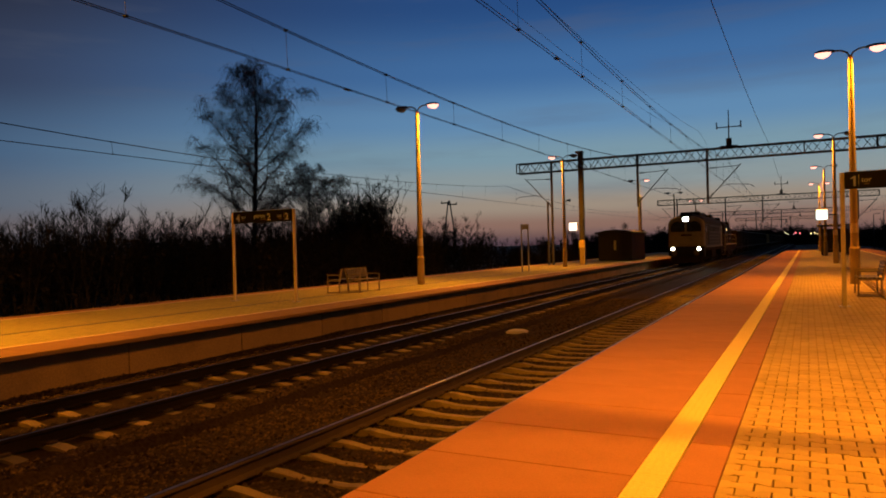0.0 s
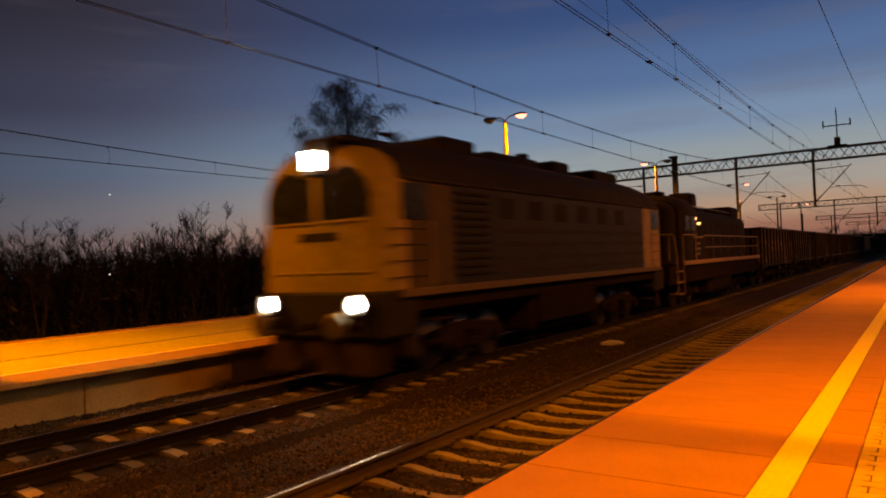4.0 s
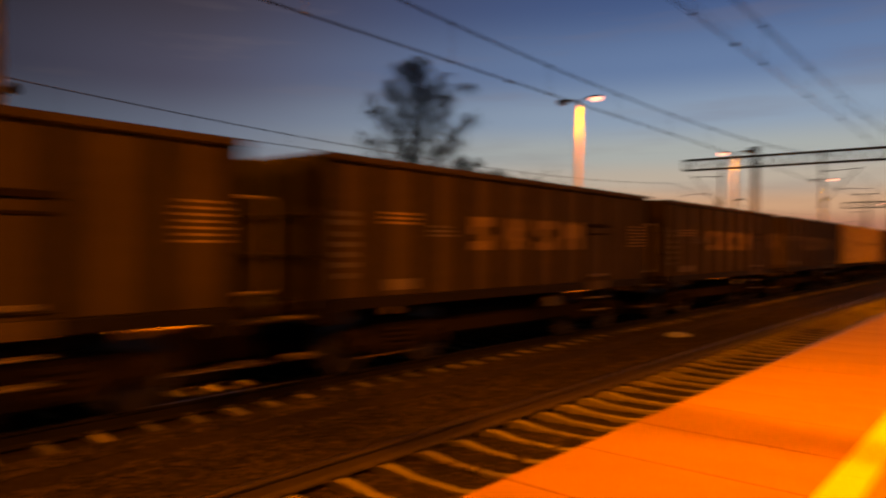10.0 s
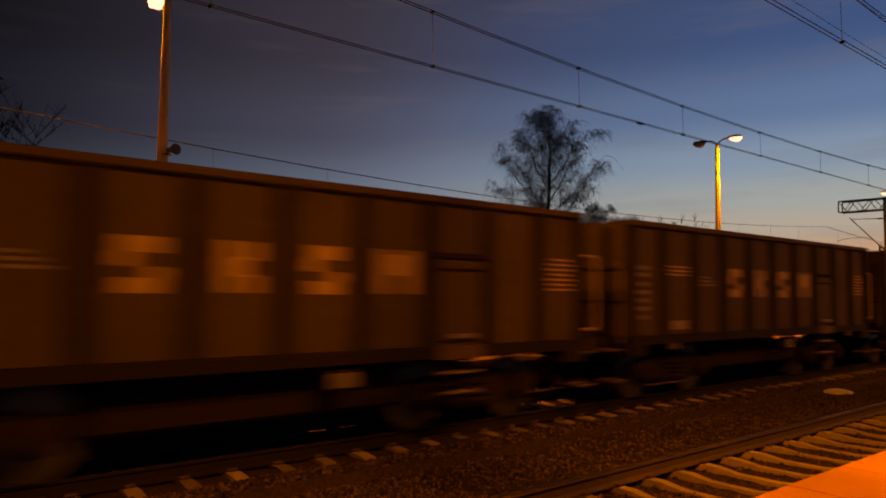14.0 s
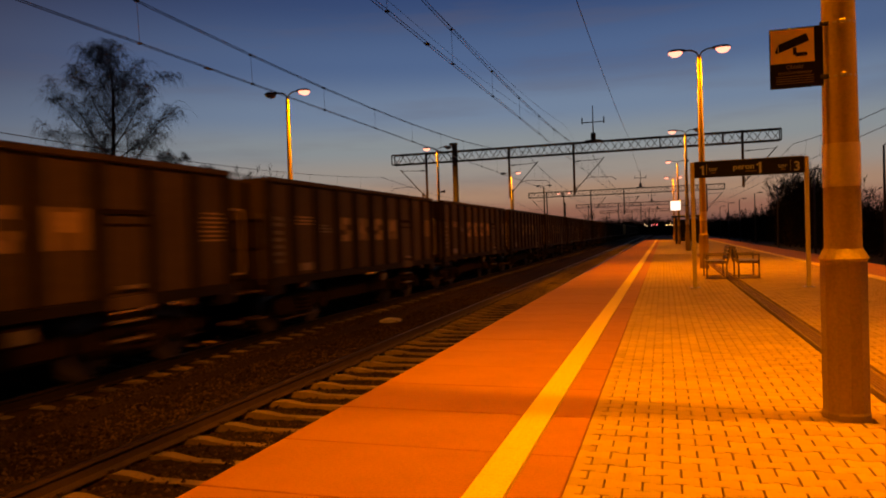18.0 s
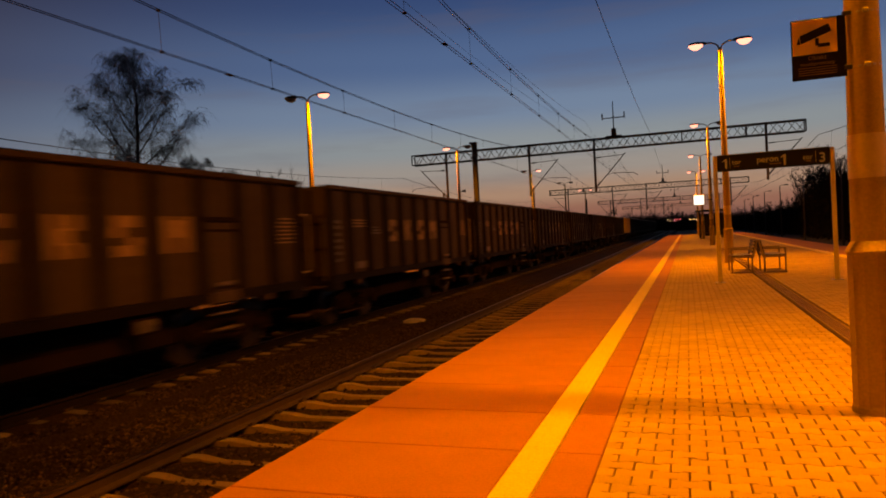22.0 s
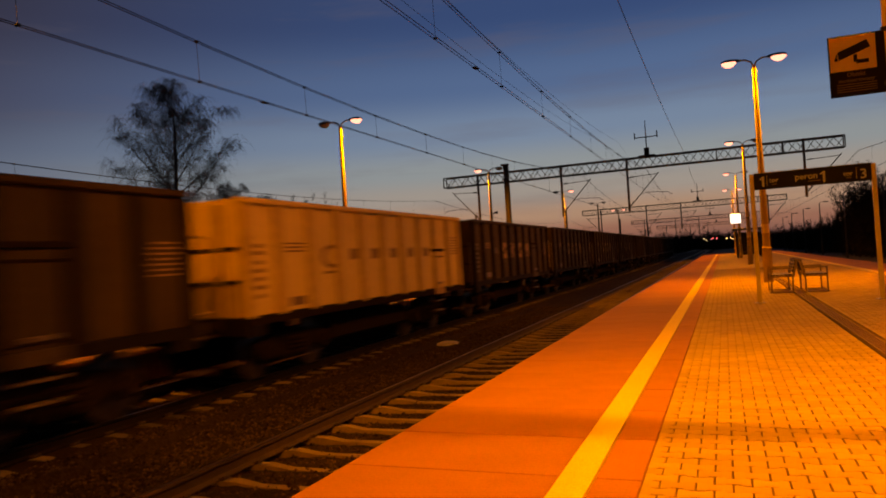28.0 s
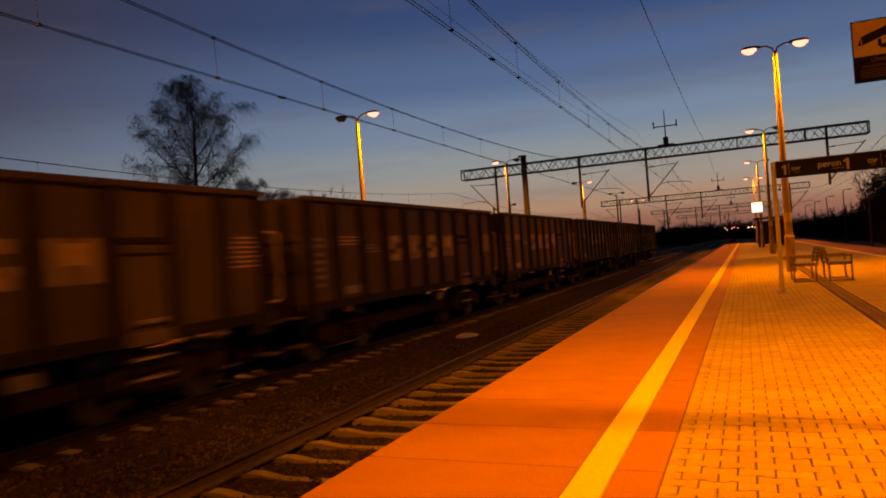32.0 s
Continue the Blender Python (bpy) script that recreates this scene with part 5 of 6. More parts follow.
def lead_locomotive():
    ob = thing("diesel_locomotive", pose(0, 0, 0), "large diesel locomotive with yellow cabs and lit headlamps, moving", "locomotive")
    F, Z0, ZS, ZR = 7.25, 1.55, 3.42, 4.28
    ends = [(0.0, 1.26), (0.12, 1.38), (0.45, 1.46), (1.1, 1.475), (2.0, 1.475)]
    b = part("engine_body", Mesh().loft([walls_ring(y, 1.475, Z0, ZS) for y in (-F + 2.0, F - 2.0)]), M_LOCOB, ob, "dark blue engine-room body side")
    roof = [(-F + 0.42, 1.455, 4.11), (-F + 0.7, 1.47, 4.16), (-F + 1.3, 1.48, 4.22), (-F + 2.2, 1.48, ZR)]
    rr = [section(y, w, ZS, z, ZS - 0.02) for y, w, z in roof] + [section(-y, w, ZS, z, ZS - 0.02) for y, w, z in roof[::-1]]
    rf = part("roof", Mesh().loft(rr), M_ROOF, ob, "sooty dark arched roof", smooth=True)
    for e in (-1, 1):
        rings = [walls_ring(e * (F - d), w, Z0, ZS) for d, w in ends]
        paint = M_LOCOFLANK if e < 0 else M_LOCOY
        arch = [section(e * (F - d), w, zs, zr, Z0) for d, w, zs, zr in ((0.0, 1.27, 3.02, 3.86), (0.05, 1.34, 3.08, 3.95), (0.15, 1.40, 3.2, 4.03), (0.45, 1.455, 3.42, 4.10))]
        c = part("cab", Mesh().loft(arch if e < 0 else arch[::-1]), M_LOCOFRONT, ob, "hazed, dirty yellow rounded driver's cab", smooth=True)
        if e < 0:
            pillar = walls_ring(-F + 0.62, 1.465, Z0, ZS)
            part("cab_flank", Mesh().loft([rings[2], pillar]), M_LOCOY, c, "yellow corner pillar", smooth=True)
            part("cab_flank", Mesh().loft([pillar] + rings[3:]), M_LOCOFLANK, c, "dark brown cab side", smooth=True)
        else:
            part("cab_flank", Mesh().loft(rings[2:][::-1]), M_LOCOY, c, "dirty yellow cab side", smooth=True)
        fy = e * (F + 0.005)
        t = 0.02 * e
        for s in (-1, 1):
            xs = sorted((s * 0.07, s * 1.14))
            pane = [(2.80, 0.08), (2.76, 0.16), (2.76, 1.14), (2.82, 1.20), (3.14, 1.21), (3.40, 1.12), (3.58, 0.92), (3.66, 0.66), (3.60, 0.46), (3.52, 0.36), (3.50, 0.08)]
            pane = [(z, s * x) for z, x in (pane if s > 0 else pane[::-1])]
            part("windscreen", Mesh().prism(pane, 1, min(fy - t, fy + t), max(fy - t, fy + t)), M_CABGLASS, c, "dark rounded cab windscreen")
            part("windscreen_frame", Mesh().box(xs[0], min(fy, fy + t * 1.5), 2.72, xs[1], max(fy, fy + t * 1.5), 2.76, 0.004), M_LOCOY, c)
            ss = sorted((s * 1.46, s * 1.485))
            part("cab_side_window", Mesh().box(ss[0], e * (F - 0.85) - 0.36, 2.72, ss[1], e * (F - 0.85) + 0.36, 3.34, 0.01), M_CABGLASS, c)
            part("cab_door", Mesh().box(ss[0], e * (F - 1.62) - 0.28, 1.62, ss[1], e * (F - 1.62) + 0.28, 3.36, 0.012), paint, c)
            part("grab_rail", Mesh().rod((s * 1.51, e * (F - 1.28), 1.6), (s * 1.51, e * (F - 1.28), 2.7), 0.016, n=5), M_HANDRAIL, c)
            for k in range(4):
                part("cab_rib", Mesh().box(ss[0], e * (F - 0.95) - 0.85, 1.75 + k * 0.27, ss[1] - 0.004 if s > 0 else ss[1], e * (F - 0.95) + 0.5, 1.768 + k * 0.27, 0.003), M_ROOF, c)
            la = part("headlamp_housing", Mesh().lathe([(0.16, 0.0), (0.19, 0.03), (0.19, 0.30), (0.165, 0.30), (0.15, 0.21)] if e > 0 else [(0.15, -0.21), (0.165, -0.30), (0.19, -0.30), (0.19, -0.03), (0.16, 0.0)], (s * 1.02, e * (F - 0.02), 1.34), 14, 1), M_ROOF, c)
            part("headlamp_lens", Mesh().lathe([(0.13, 0.0), (0.13, 0.02), (0.05, 0.04)] if e > 0 else [(0.05, -0.04), (0.13, -0.02), (0.13, 0.0)], (s * 1.02, e * (F + 0.2), 1.36), 14, 1), M_HEADLAMP if e < 0 else M_CABGLASS, la, "bright white headlamp" if e < 0 else "")
            part("wiper", Mesh().rod((s * 0.6, fy + t * 1.8, 2.82), (s * 0.35, fy + t * 1.8, 3.3), 0.012, n=4), M_ROOF, c)
        part("centre_pillar", Mesh().box(-0.06, min(fy, fy + t * 1.4), 2.78, 0.06, max(fy, fy + t * 1.4), 3.52, 0.006), M_LOCOY, c)
        part("number_strip", Mesh().box(-0.40, min(fy, fy + t), 2.42, 0.45, max(fy, fy + t), 2.56, 0.004), M_ROOF, c)
        part("nose_ledge", Mesh().box(-1.2, min(fy, fy + t), 1.86, 1.2, max(fy, fy + t), 1.89, 0.004), M_LOCOFRONT, c)
        hb = part("roof_lamp_box", Mesh().box(-0.36, e * (F - 0.75) - 0.80, 3.50, 0.36, e * (F - 0.75) + 0.80, 4.18, 0.06).box(-0.52, e * (F - 0.85) - 0.7, 4.12, 0.52, e * (F - 0.85) + 0.7, 4.24, 0.03), M_ROOF, rf, "raised roof headlamp box with a visor")
        ly = e * (F - 0.75) + e * 0.805
        part("roof_headlamp", Mesh().box(-0.21, min(ly, ly + e * 0.02), 3.66, 0.21, max(ly, ly + e * 0.02), 3.95, 0.012), M_HEADLAMP if e < 0 else M_CABGLASS, hb, "bright white roof headlamp" if e < 0 else "")
        part("horn", Mesh().lathe([(0.03, -0.3), (0.05, 0.05), (0.1, 0.2)], (0.3, e * (F - 1.6), 4.42), 8, 1), M_ROOF, hb)
        part("buffer_beam", Mesh().box(-1.42, e * (F - 0.45) - 0.5, 0.75, 1.42, e * (F - 0.45) + 0.5, 1.56, 0.06), M_ROOF, ob)
        part("snow_plough", Mesh().prism([(e * (F + 0.15), 0.2), (e * (F - 0.35), 0.2), (e * (F - 0.35), 0.75), (e * (F - 0.05), 0.75)][::int(-e)], 0, -1.25, 1.25), M_UNDER, ob)
        buffers(ob, e * (F + 0.05), e, 1.03)
        for s in (-1, 1):
            for z in (0.55, 0.95):
                part("cab_step", Mesh().box(min(s * 1.2, s * 1.5), e * (F - 1.62) - 0.25, z, max(s * 1.2, s * 1.5), e * (F - 1.62) + 0.25, z + 0.05, 0.01), M_UNDER, ob)
    for s in (-1, 1):
        ss = sorted((s * 1.47, s * 1.49))
        for k in range(11):
            part("grille_slat", Mesh().box(min(s * 1.465, s * 1.515), -F + 2.1, 1.72 + k * 0.15, max(s * 1.465, s * 1.515), -F + 3.3, 1.79 + k * 0.15, 0.01), M_ROOF, b)
        for y in (-3.2, -1.9, -0.6, 0.7, 2.0, 3.3):
            part("engine_window", Mesh().box(ss[0], y - 0.3, 2.82, ss[1], y + 0.3, 3.25, 0.01), M_ROOF, b, "dark opaque engine-room window")
        for z in (1.7, 1.98, 2.26, 2.54):
            part("body_stripe", Mesh().box(ss[0], -3.7, z, ss[1] - 0.006 if s > 0 else ss[1], F - 2.1, z + 0.10, 0.004), M_LOCOS, b)
        part("gutter", Mesh().box(min(s * 1.44, s * 1.52), -F + 0.5, ZS - 0.03, max(s * 1.44, s * 1.52), F - 0.5, ZS + 0.02, 0.01), M_LOCOS, b)
        part("floor_sill", Mesh().box(min(s * 1.40, s * 1.5), -F + 0.4, 1.42, max(s * 1.40, s * 1.5), F - 0.4, 1.56, 0.015), M_DIRTYSILL, ob)
        part("battery_box", Mesh().box(min(s * 0.9, s * 1.38), -1.6, 0.5, max(s * 0.9, s * 1.38), 1.6, 1.3, 0.05), M_UNDER, ob)
    for y, l, w, h in ((-3.9, 1.3, 0.8, 4.5), (-1.3, 2.4, 0.7, 4.42), (1.7, 1.0, 0.5, 4.58), (4.0, 1.8, 0.85, 4.46)):
        part("roof_hatch", Mesh().box(-w, y - l / 2, 4.05, w, y + l / 2, h, 0.06), M_ROOF, rf)
    part("exhaust", Mesh().lathe([(0.2, 4.3), (0.2, 4.65), (0.17, 4.7)], (0, 0.3, 0), 10), M_ROOF, rf)
    part("frame", Mesh().box(-1.35, -F + 0.1, 1.15, 1.35, F - 0.1, 1.55, 0.03), M_UNDER, ob)
    # solid fill, added so that no lit ground shows under the body
    part("fuel_tank", Mesh().box(-1.2, -1.7, 0.3, 1.2, 1.7, 1.2, 0.1), M_UNDER, ob)
    for e in (-1, 1):
        part("bogie_filler", Mesh().box(-0.7, e * 4.2 - 1.7, 0.2, 0.7, e * 4.2 + 1.7, 1.2, 0.1), M_UNDER, ob)
        bogie(ob, e * 4.2, 2.1)
        wheelset(ob, e * 4.2)
    return ob


def second_locomotive():
    ob = thing("hood_locomotive", pose(0, 0, 0), "dark hood locomotive with a yellow sill and railings, hauled behind", "locomotive")
    D, E = 1.62, 7.6
    part("frame", Mesh().box(-1.42, -E, 0.86, 1.42, E, 1.52, 0.03), M_UNDER, ob)
    part("fuel_tank", Mesh().box(-1.3, -1.9, 0.22, 1.3, 2.1, 0.87, 0.1), M_UNDER, ob)
    for y0 in (-4.4, 4.4):
        part("bogie_filler", Mesh().box(-0.7, y0 - 1.6, 0.2, 0.7, y0 + 1.6, 0.87, 0.1), M_UNDER, ob)
    part("walkway", Mesh().box(-1.52, -E, D - 0.06, 1.52, E, D, 0.01), M_UNDER, ob)
    hood = part("long_hood", Mesh().loft([section(y, w, zs, zr, D) for y, w, zs, zr in ((-3.5, 1.0, 3.35, 3.78), (6.3, 1.0, 3.3, 3.74), (6.75, 1.0, 3.28, 3.70), (6.88, 0.96, 3.2, 3.58), (6.92, 0.9, 3.1, 3.45))]), M_HOOD, ob, "long dark engine hood", smooth=True)
    part("short_hood", Mesh().loft([section(y, w, zs, zr, D) for y, w, zs, zr in ((-6.72, 0.98, 3.2, 3.6), (-6.62, 1.12, 3.35, 3.78), (-6.4, 1.2, 3.42, 3.88), (-5.9, 1.22, 3.45, 3.94))]), M_HOOD, ob, "short dark nose hood", smooth=True)
    cab = part("cab", Mesh().loft([section(y, w, zs, zr, D) for y, w, zs, zr in ((-6.0, 1.30, 3.42, 3.95), (-5.75, 1.40, 3.46, 4.06), (-5.0, 1.42, 3.48, 4.18), (-4.2, 1.42, 3.48, 4.16), (-3.75, 1.36, 3.42, 4.0), (-3.45, 1.2, 3.3, 3.85))]), M_HOOD, ob, "tall rounded dark cab", smooth=True)
    part("cab_vent", Mesh().box(-0.35, -4.75, 4.05, 0.35, -4.25, 4.34, 0.05), M_HOOD, cab)
    part("cab_horn", Mesh().lathe([(0.03, -0.3), (0.05, 0.05), (0.1, 0.2)], (0.3, -5.3, 4.24), 8, 1), M_ROOF, cab)
    for s in (-1, 1):
        ss = sorted((s * 1.43, s * 1.455))
        for y in (-5.3, -4.5):
            part("cab_window", Mesh().box(ss[0] - 0.02, y - 0.3, 2.78, ss[1] - 0.01 if s > 0 else ss[1], y + 0.3, 3.3, 0.012), M_CABGLASS, cab)
            part("window_frame", Mesh().box(ss[0] - 0.02, y - 0.34, 2.72, ss[1] - 0.006 if s > 0 else ss[1], y + 0.34, 2.77, 0.004), M_LOCOS, cab)
        part("side_sill", Mesh().box(min(s * 1.46, s * 1.545), -6.2, 1.51, max(s * 1.46, s * 1.545), E, 1.66, 0.012), M_SILLY, ob, "yellow sill stripe")
        part("top_handrail", Mesh().tube([(s * 1.48, -3.2, 2.60), (s * 1.48, E - 0.15, 2.60), (s * 1.46, E, 2.5), (s * 1.46, E, 1.3)], 0.022, 6), M_SILLY, ob, "pale yellow handrail")
        part("middle_handrail", Mesh().tube([(s * 1.48, -3.2, 2.14), (s * 1.48, E, 2.14)], 0.018, 6), M_SILLY, ob)
        for i in range(9):
            y = -3.2 + i * 1.33
            part("stanchion", Mesh().box(min(s * 1.47, s * 1.50), y - 0.03, D, max(s * 1.47, s * 1.50), y + 0.03, 2.6, 0.005), M_STANCHION, ob)
        # equipment on the walkway behind the cab
        eq = part("walkway_box", Mesh().box(min(s * 1.02, s * 1.45), -4.5, D, max(s * 1.02, s * 1.45), -3.3, 2.5, 0.04), M_HOOD, ob)
        m = Mesh()
        for k, l in enumerate((0.3, 0.5, 0.4)):
            m.box(min(s * 1.45, s * 1.455), -3.9 - l / 2, 1.85 + k * 0.2, max(s * 1.45, s * 1.455), -3.9 + l / 2, 1.92 + k * 0.2)
        part("plate_text", m, M_HANDRAIL, eq)
        part("box_lid", Mesh().box(min(s * 1.0, s * 1.47), -4.55, 2.5, max(s * 1.0, s * 1.47), -3.25, 2.56, 0.012), M_SILLY, eq)
        for i in range(9):
            y = -3.1 + i * 1.0
            dr = part("hood_door", Mesh().box(min(s * 0.995, s * 1.015), y + 0.04, 1.8, max(s * 0.995, s * 1.015), y + 0.94, 3.2, 0.008), M_HOOD, hood)
            part("door_latch", Mesh().box(min(s * 1.01, s * 1.035), y + 0.8, 2.4, max(s * 1.01, s * 1.035), y + 0.86, 2.54, 0.006), M_UNDER, dr)
        part("roof_pipe", Mesh().tube([(s * 0.78, -3.3, 3.87), (s * 0.78, 5.4, 3.78)], 0.022, 6), M_HANDRAIL, hood)
        for z in (0.5, 0.9, 1.28):
            part("corner_step", Mesh().box(min(s * 1.15, s * 1.55), -7.05, z, max(s * 1.15, s * 1.55), -6.4, z + 0.04, 0.008), M_SILLY, ob)
            part("corner_step", Mesh().box(min(s * 1.15, s * 1.55), 6.95, z, max(s * 1.15, s * 1.55), 7.55, z + 0.04, 0.008), M_UNDER, ob)
        part("step_rail", Mesh().tube([(s * 1.53, -6.3, 0.5), (s * 1.53, -6.3, 2.5), (s * 1.53, -6.15, 2.6), (s * 1.53, -4.7, 2.6), (s * 1.53, -4.62, 2.5), (s * 1.53, -4.62, 1.65)], 0.02, 6), M_SILLY, ob, "yellow grab rail by the steps")
        part("step_rail", Mesh().tube([(s * 1.53, -7.1, 0.5), (s * 1.53, -7.1, 1.9), (s * 1.50, -7.25, 2.5), (s * 1.48, -7.35, 2.6), (s * 1.2, -7.45, 2.6)], 0.02, 6), M_SILLY, ob)
        part("tank", Mesh().box(min(s * 0.6, s * 1.35), -1.6, 0.35, max(s * 0.6, s * 1.35), 1.8, 1.1, 0.06), M_UNDER, ob)
    for y, l, w, h in ((-0.7, 0.95, 0.5, 4.5), (1.0, 0.9, 0.4, 3.92), (5.35, 1.75, 0.85, 4.10)):
        part("roof_box", Mesh().box(-w, y - l / 2, 3.5, w, y + l / 2, h, 0.1), M_HOOD, hood)
    part("end_lamp", Mesh().lathe([(0.16, 0), (0.18, 0.05), (0.12, 0.12)], (0, 6.85, 3.0), 10, 1), M_ROOF, hood)
    part("cab_lamp", Mesh().box(1.40, -3.78, 3.02, 1.47, -3.60, 3.09, 0.006), M_CABLIGHT, cab, "small lit cab lamp")
    part("cab_lamp", Mesh().box(1.40, -4.22, 3.20, 1.46, -4.12, 3.27, 0.006), M_CABLIGHT, cab, "small lit cab lamp")
    part("end_plate", Mesh().box(1.0, 6.40, 3.36, 1.02, 6.78, 3.47, 0.004), M_FIELD, hood, "pale plate on the hood's rear corner")
    part("hose_reel", Mesh().lathe([(0.10, -0.06), (0.27, -0.05), (0.27, 0.05), (0.10, 0.06)], (1.36, -4.35, 2.62), 14, 0), M_SILLY, ob, "coiled pale hose on the walkway box")
    for e in (-1, 1):
        buffers(ob, e * E, e, 1.03)
        bogie(ob, e * 4.4, 2.1)
        wheelset(ob, e * 4.4)
        part("end_rail", Mesh().tube([(-1.4, e * (E - 0.05), 1.65), (-1.4, e * (E - 0.05), 2.6), (1.4, e * (E - 0.05), 2.6), (1.4, e * (E - 0.05), 1.65)], 0.02, 6), M_HANDRAIL, ob)
    return ob


PITCH, LONG, EXTRA = 11.36, 6.0, 1.4   # coupled length of a wagon; half body of the longer yellow one; what it adds to the train
loco_1 = lead_locomotive()
loco_2 = second_locomotive()
dark_wagon, pale_wagon = wagon(False), wagon(True, half=LONG)
WAGONS = {}
for n in range(-13, 23):
    if n == -13:
        w = dark_wagon
    elif n == -6:
        w = pale_wagon
    elif n == 13:
        w = wagon(True, True)
    else:
        w = copy_thing(dark_wagon, pose(0, 0, 0))
    WAGONS[n] = w


# ---- trees, scrub, distance ----
def birch(name, x, y, z, height, seed, reach, label, droop=1.0, limbs_n=20, tufts=3, lean=0.0):
    """A bare tree: tapered trunk, long rising limbs, side branches, tufts of hanging twigs with a few dry leaves."""
    rnd = random.Random(seed)
    ob = thing(name, pose(x, y, z), label, "tree")
    trunk, limbs, crown = Mesh(), Mesh(), Mesh()
    n = 10
    pts = [Vector((0, 0, 0))]
    for i in range(1, n + 1):
        k = 0.10 * i / n * height / 17
        pts.append(Vector((pts[-1].x + rnd.uniform(-k, k) * 2 + lean / n, pts[-1].y + rnd.uniform(-k, k) * 2, height * 0.93 * i / n)))
    r0 = height * 0.0135
    rad = lambda f: r0 * (1 - f) ** 0.85 + 0.012
    for i in range(n):
        trunk.rod(pts[i], pts[i + 1], rad(i / n), rad((i + 1) / n), 7, False)

    def at(f):
        i = min(n - 1, int(f * n))
        return pts[i].lerp(pts[i + 1], f * n - i)

    def tuft(p, size):
        for _ in range(tufts):
            d = Vector((rnd.uniform(-1, 1), rnd.uniform(-1, 1), rnd.uniform(-0.3, 0.9))).normalized()
            q, l = p.copy(), size * rnd.uniform(0.5, 1.25)
            for k in range(4):
                d = (d + Vector((rnd.uniform(-0.2, 0.2), rnd.uniform(-0.2, 0.2), -0.55 * droop))).normalized()
                e = q + d * l / 4
                crown.rod(q, e, 0.009 - 0.0015 * k, 0.0075 - 0.0015 * k, 3, False)
                if rnd.random() < 0.75:
                    c = q.lerp(e, rnd.random())
                    s = rnd.uniform(0.025, 0.06)
                    u = Vector((rnd.uniform(-1, 1), rnd.uniform(-1, 1), rnd.uniform(-1, 0.2))).normalized() * s
                    w = Vector((rnd.uniform(-1, 1), rnd.uniform(-1, 1), rnd.uniform(-1, 1))).normalized() * s * 0.6
                    crown.add([c, c + u + w * 0.5, c + u * 1.6, c + u - w * 0.5], [(0, 1, 2, 3)])
                q = e

    def grow(p, d, l, r, level):
        """A bending shoot; its outer part carries side shoots and tufts."""
        seg = 7 if level == 0 else 5 if level == 1 else 3
        q = p.copy()
        for i in range(seg):
            lift = 0.10 if level == 0 else 0.0
            d = (d + Vector((rnd.uniform(-0.16, 0.16), rnd.uniform(-0.16, 0.16), rnd.uniform(-0.08, 0.08) + lift * (1 if i < seg - 2 else -1.4)))).normalized()
            e = q + d * l / seg
            a, b = 1 - 0.82 * i / seg, 1 - 0.82 * (i + 1) / seg
            limbs.rod(q, e, r * a, r * b, 5 if level == 0 else 3, False)
            if level < 2 and i >= (1 if level == 0 else 0):
                for _ in range((2 if l > 0.22 * height else 1) if level == 0 else 2 if rnd.random() < 0.35 else 1):
                    side = Vector((rnd.uniform(-1, 1), rnd.uniform(-1, 1), rnd.uniform(-0.5, 0.8))).normalized()
                    grow(q.lerp(e, rnd.random()), (d * 0.8 + side * 0.9).normalized(), l * rnd.uniform(0.24, 0.42) * (1.1 - 0.4 * i / seg), r * a * 0.42, level + 1)
            if (level == 2 and i > 0) or (level == 1 and i > 3):
                tuft(e, 0.062 * height * rnd.uniform(0.6, 1.2))
            q = e

    # how far the crown reaches from the trunk, by height
    env = lambda f: reach * float(np.interp(f, (0.1, 0.28, 0.5, 0.65, 0.8, 0.93, 1.0), (0.35, 0.62, 0.92, 1.0, 0.88, 0.56, 0.24)))
    for k in range(limbs_n):
        f0 = 0.17 + 0.67 * (k / (limbs_n - 1)) ** 0.92
        f1 = min(0.99, f0 + 0.20 + 0.05 * rnd.random())
        a = k * 2.4 + rnd.uniform(-0.4, 0.4)
        out = env(f1) * rnd.uniform(0.82, 1.05)
        end = at(min(f1, 0.93)) + Vector((math.cos(a) * out, math.sin(a) * out, (f1 - min(f1, 0.93)) * height))
        v = end - at(f0)
        grow(at(f0), (v.normalized() + Vector((0, 0, -0.12))).normalized(), v.length * 0.96, rad(f0) * 0.5, 0)
    part("trunk", trunk, M_BARK, ob, smooth=True)
    part("branchwork", limbs, M_TWIG, ob)
    part("crown", crown, M_TWIG, ob, "bare hanging twigs with a few dry leaves")
    return ob


birch("birch_tree", -41.6, 45.0, -1.2, 19.6, 5, 5.9, "tall bare birch with drooping twigs against the dusk sky", limbs_n=24, lean=0.9)
birch("birch_tree", -36.9, 47.0, -1.2, 10.6, 9, 4.6, "smaller bare birch beside the tall one", limbs_n=15, tufts=3)


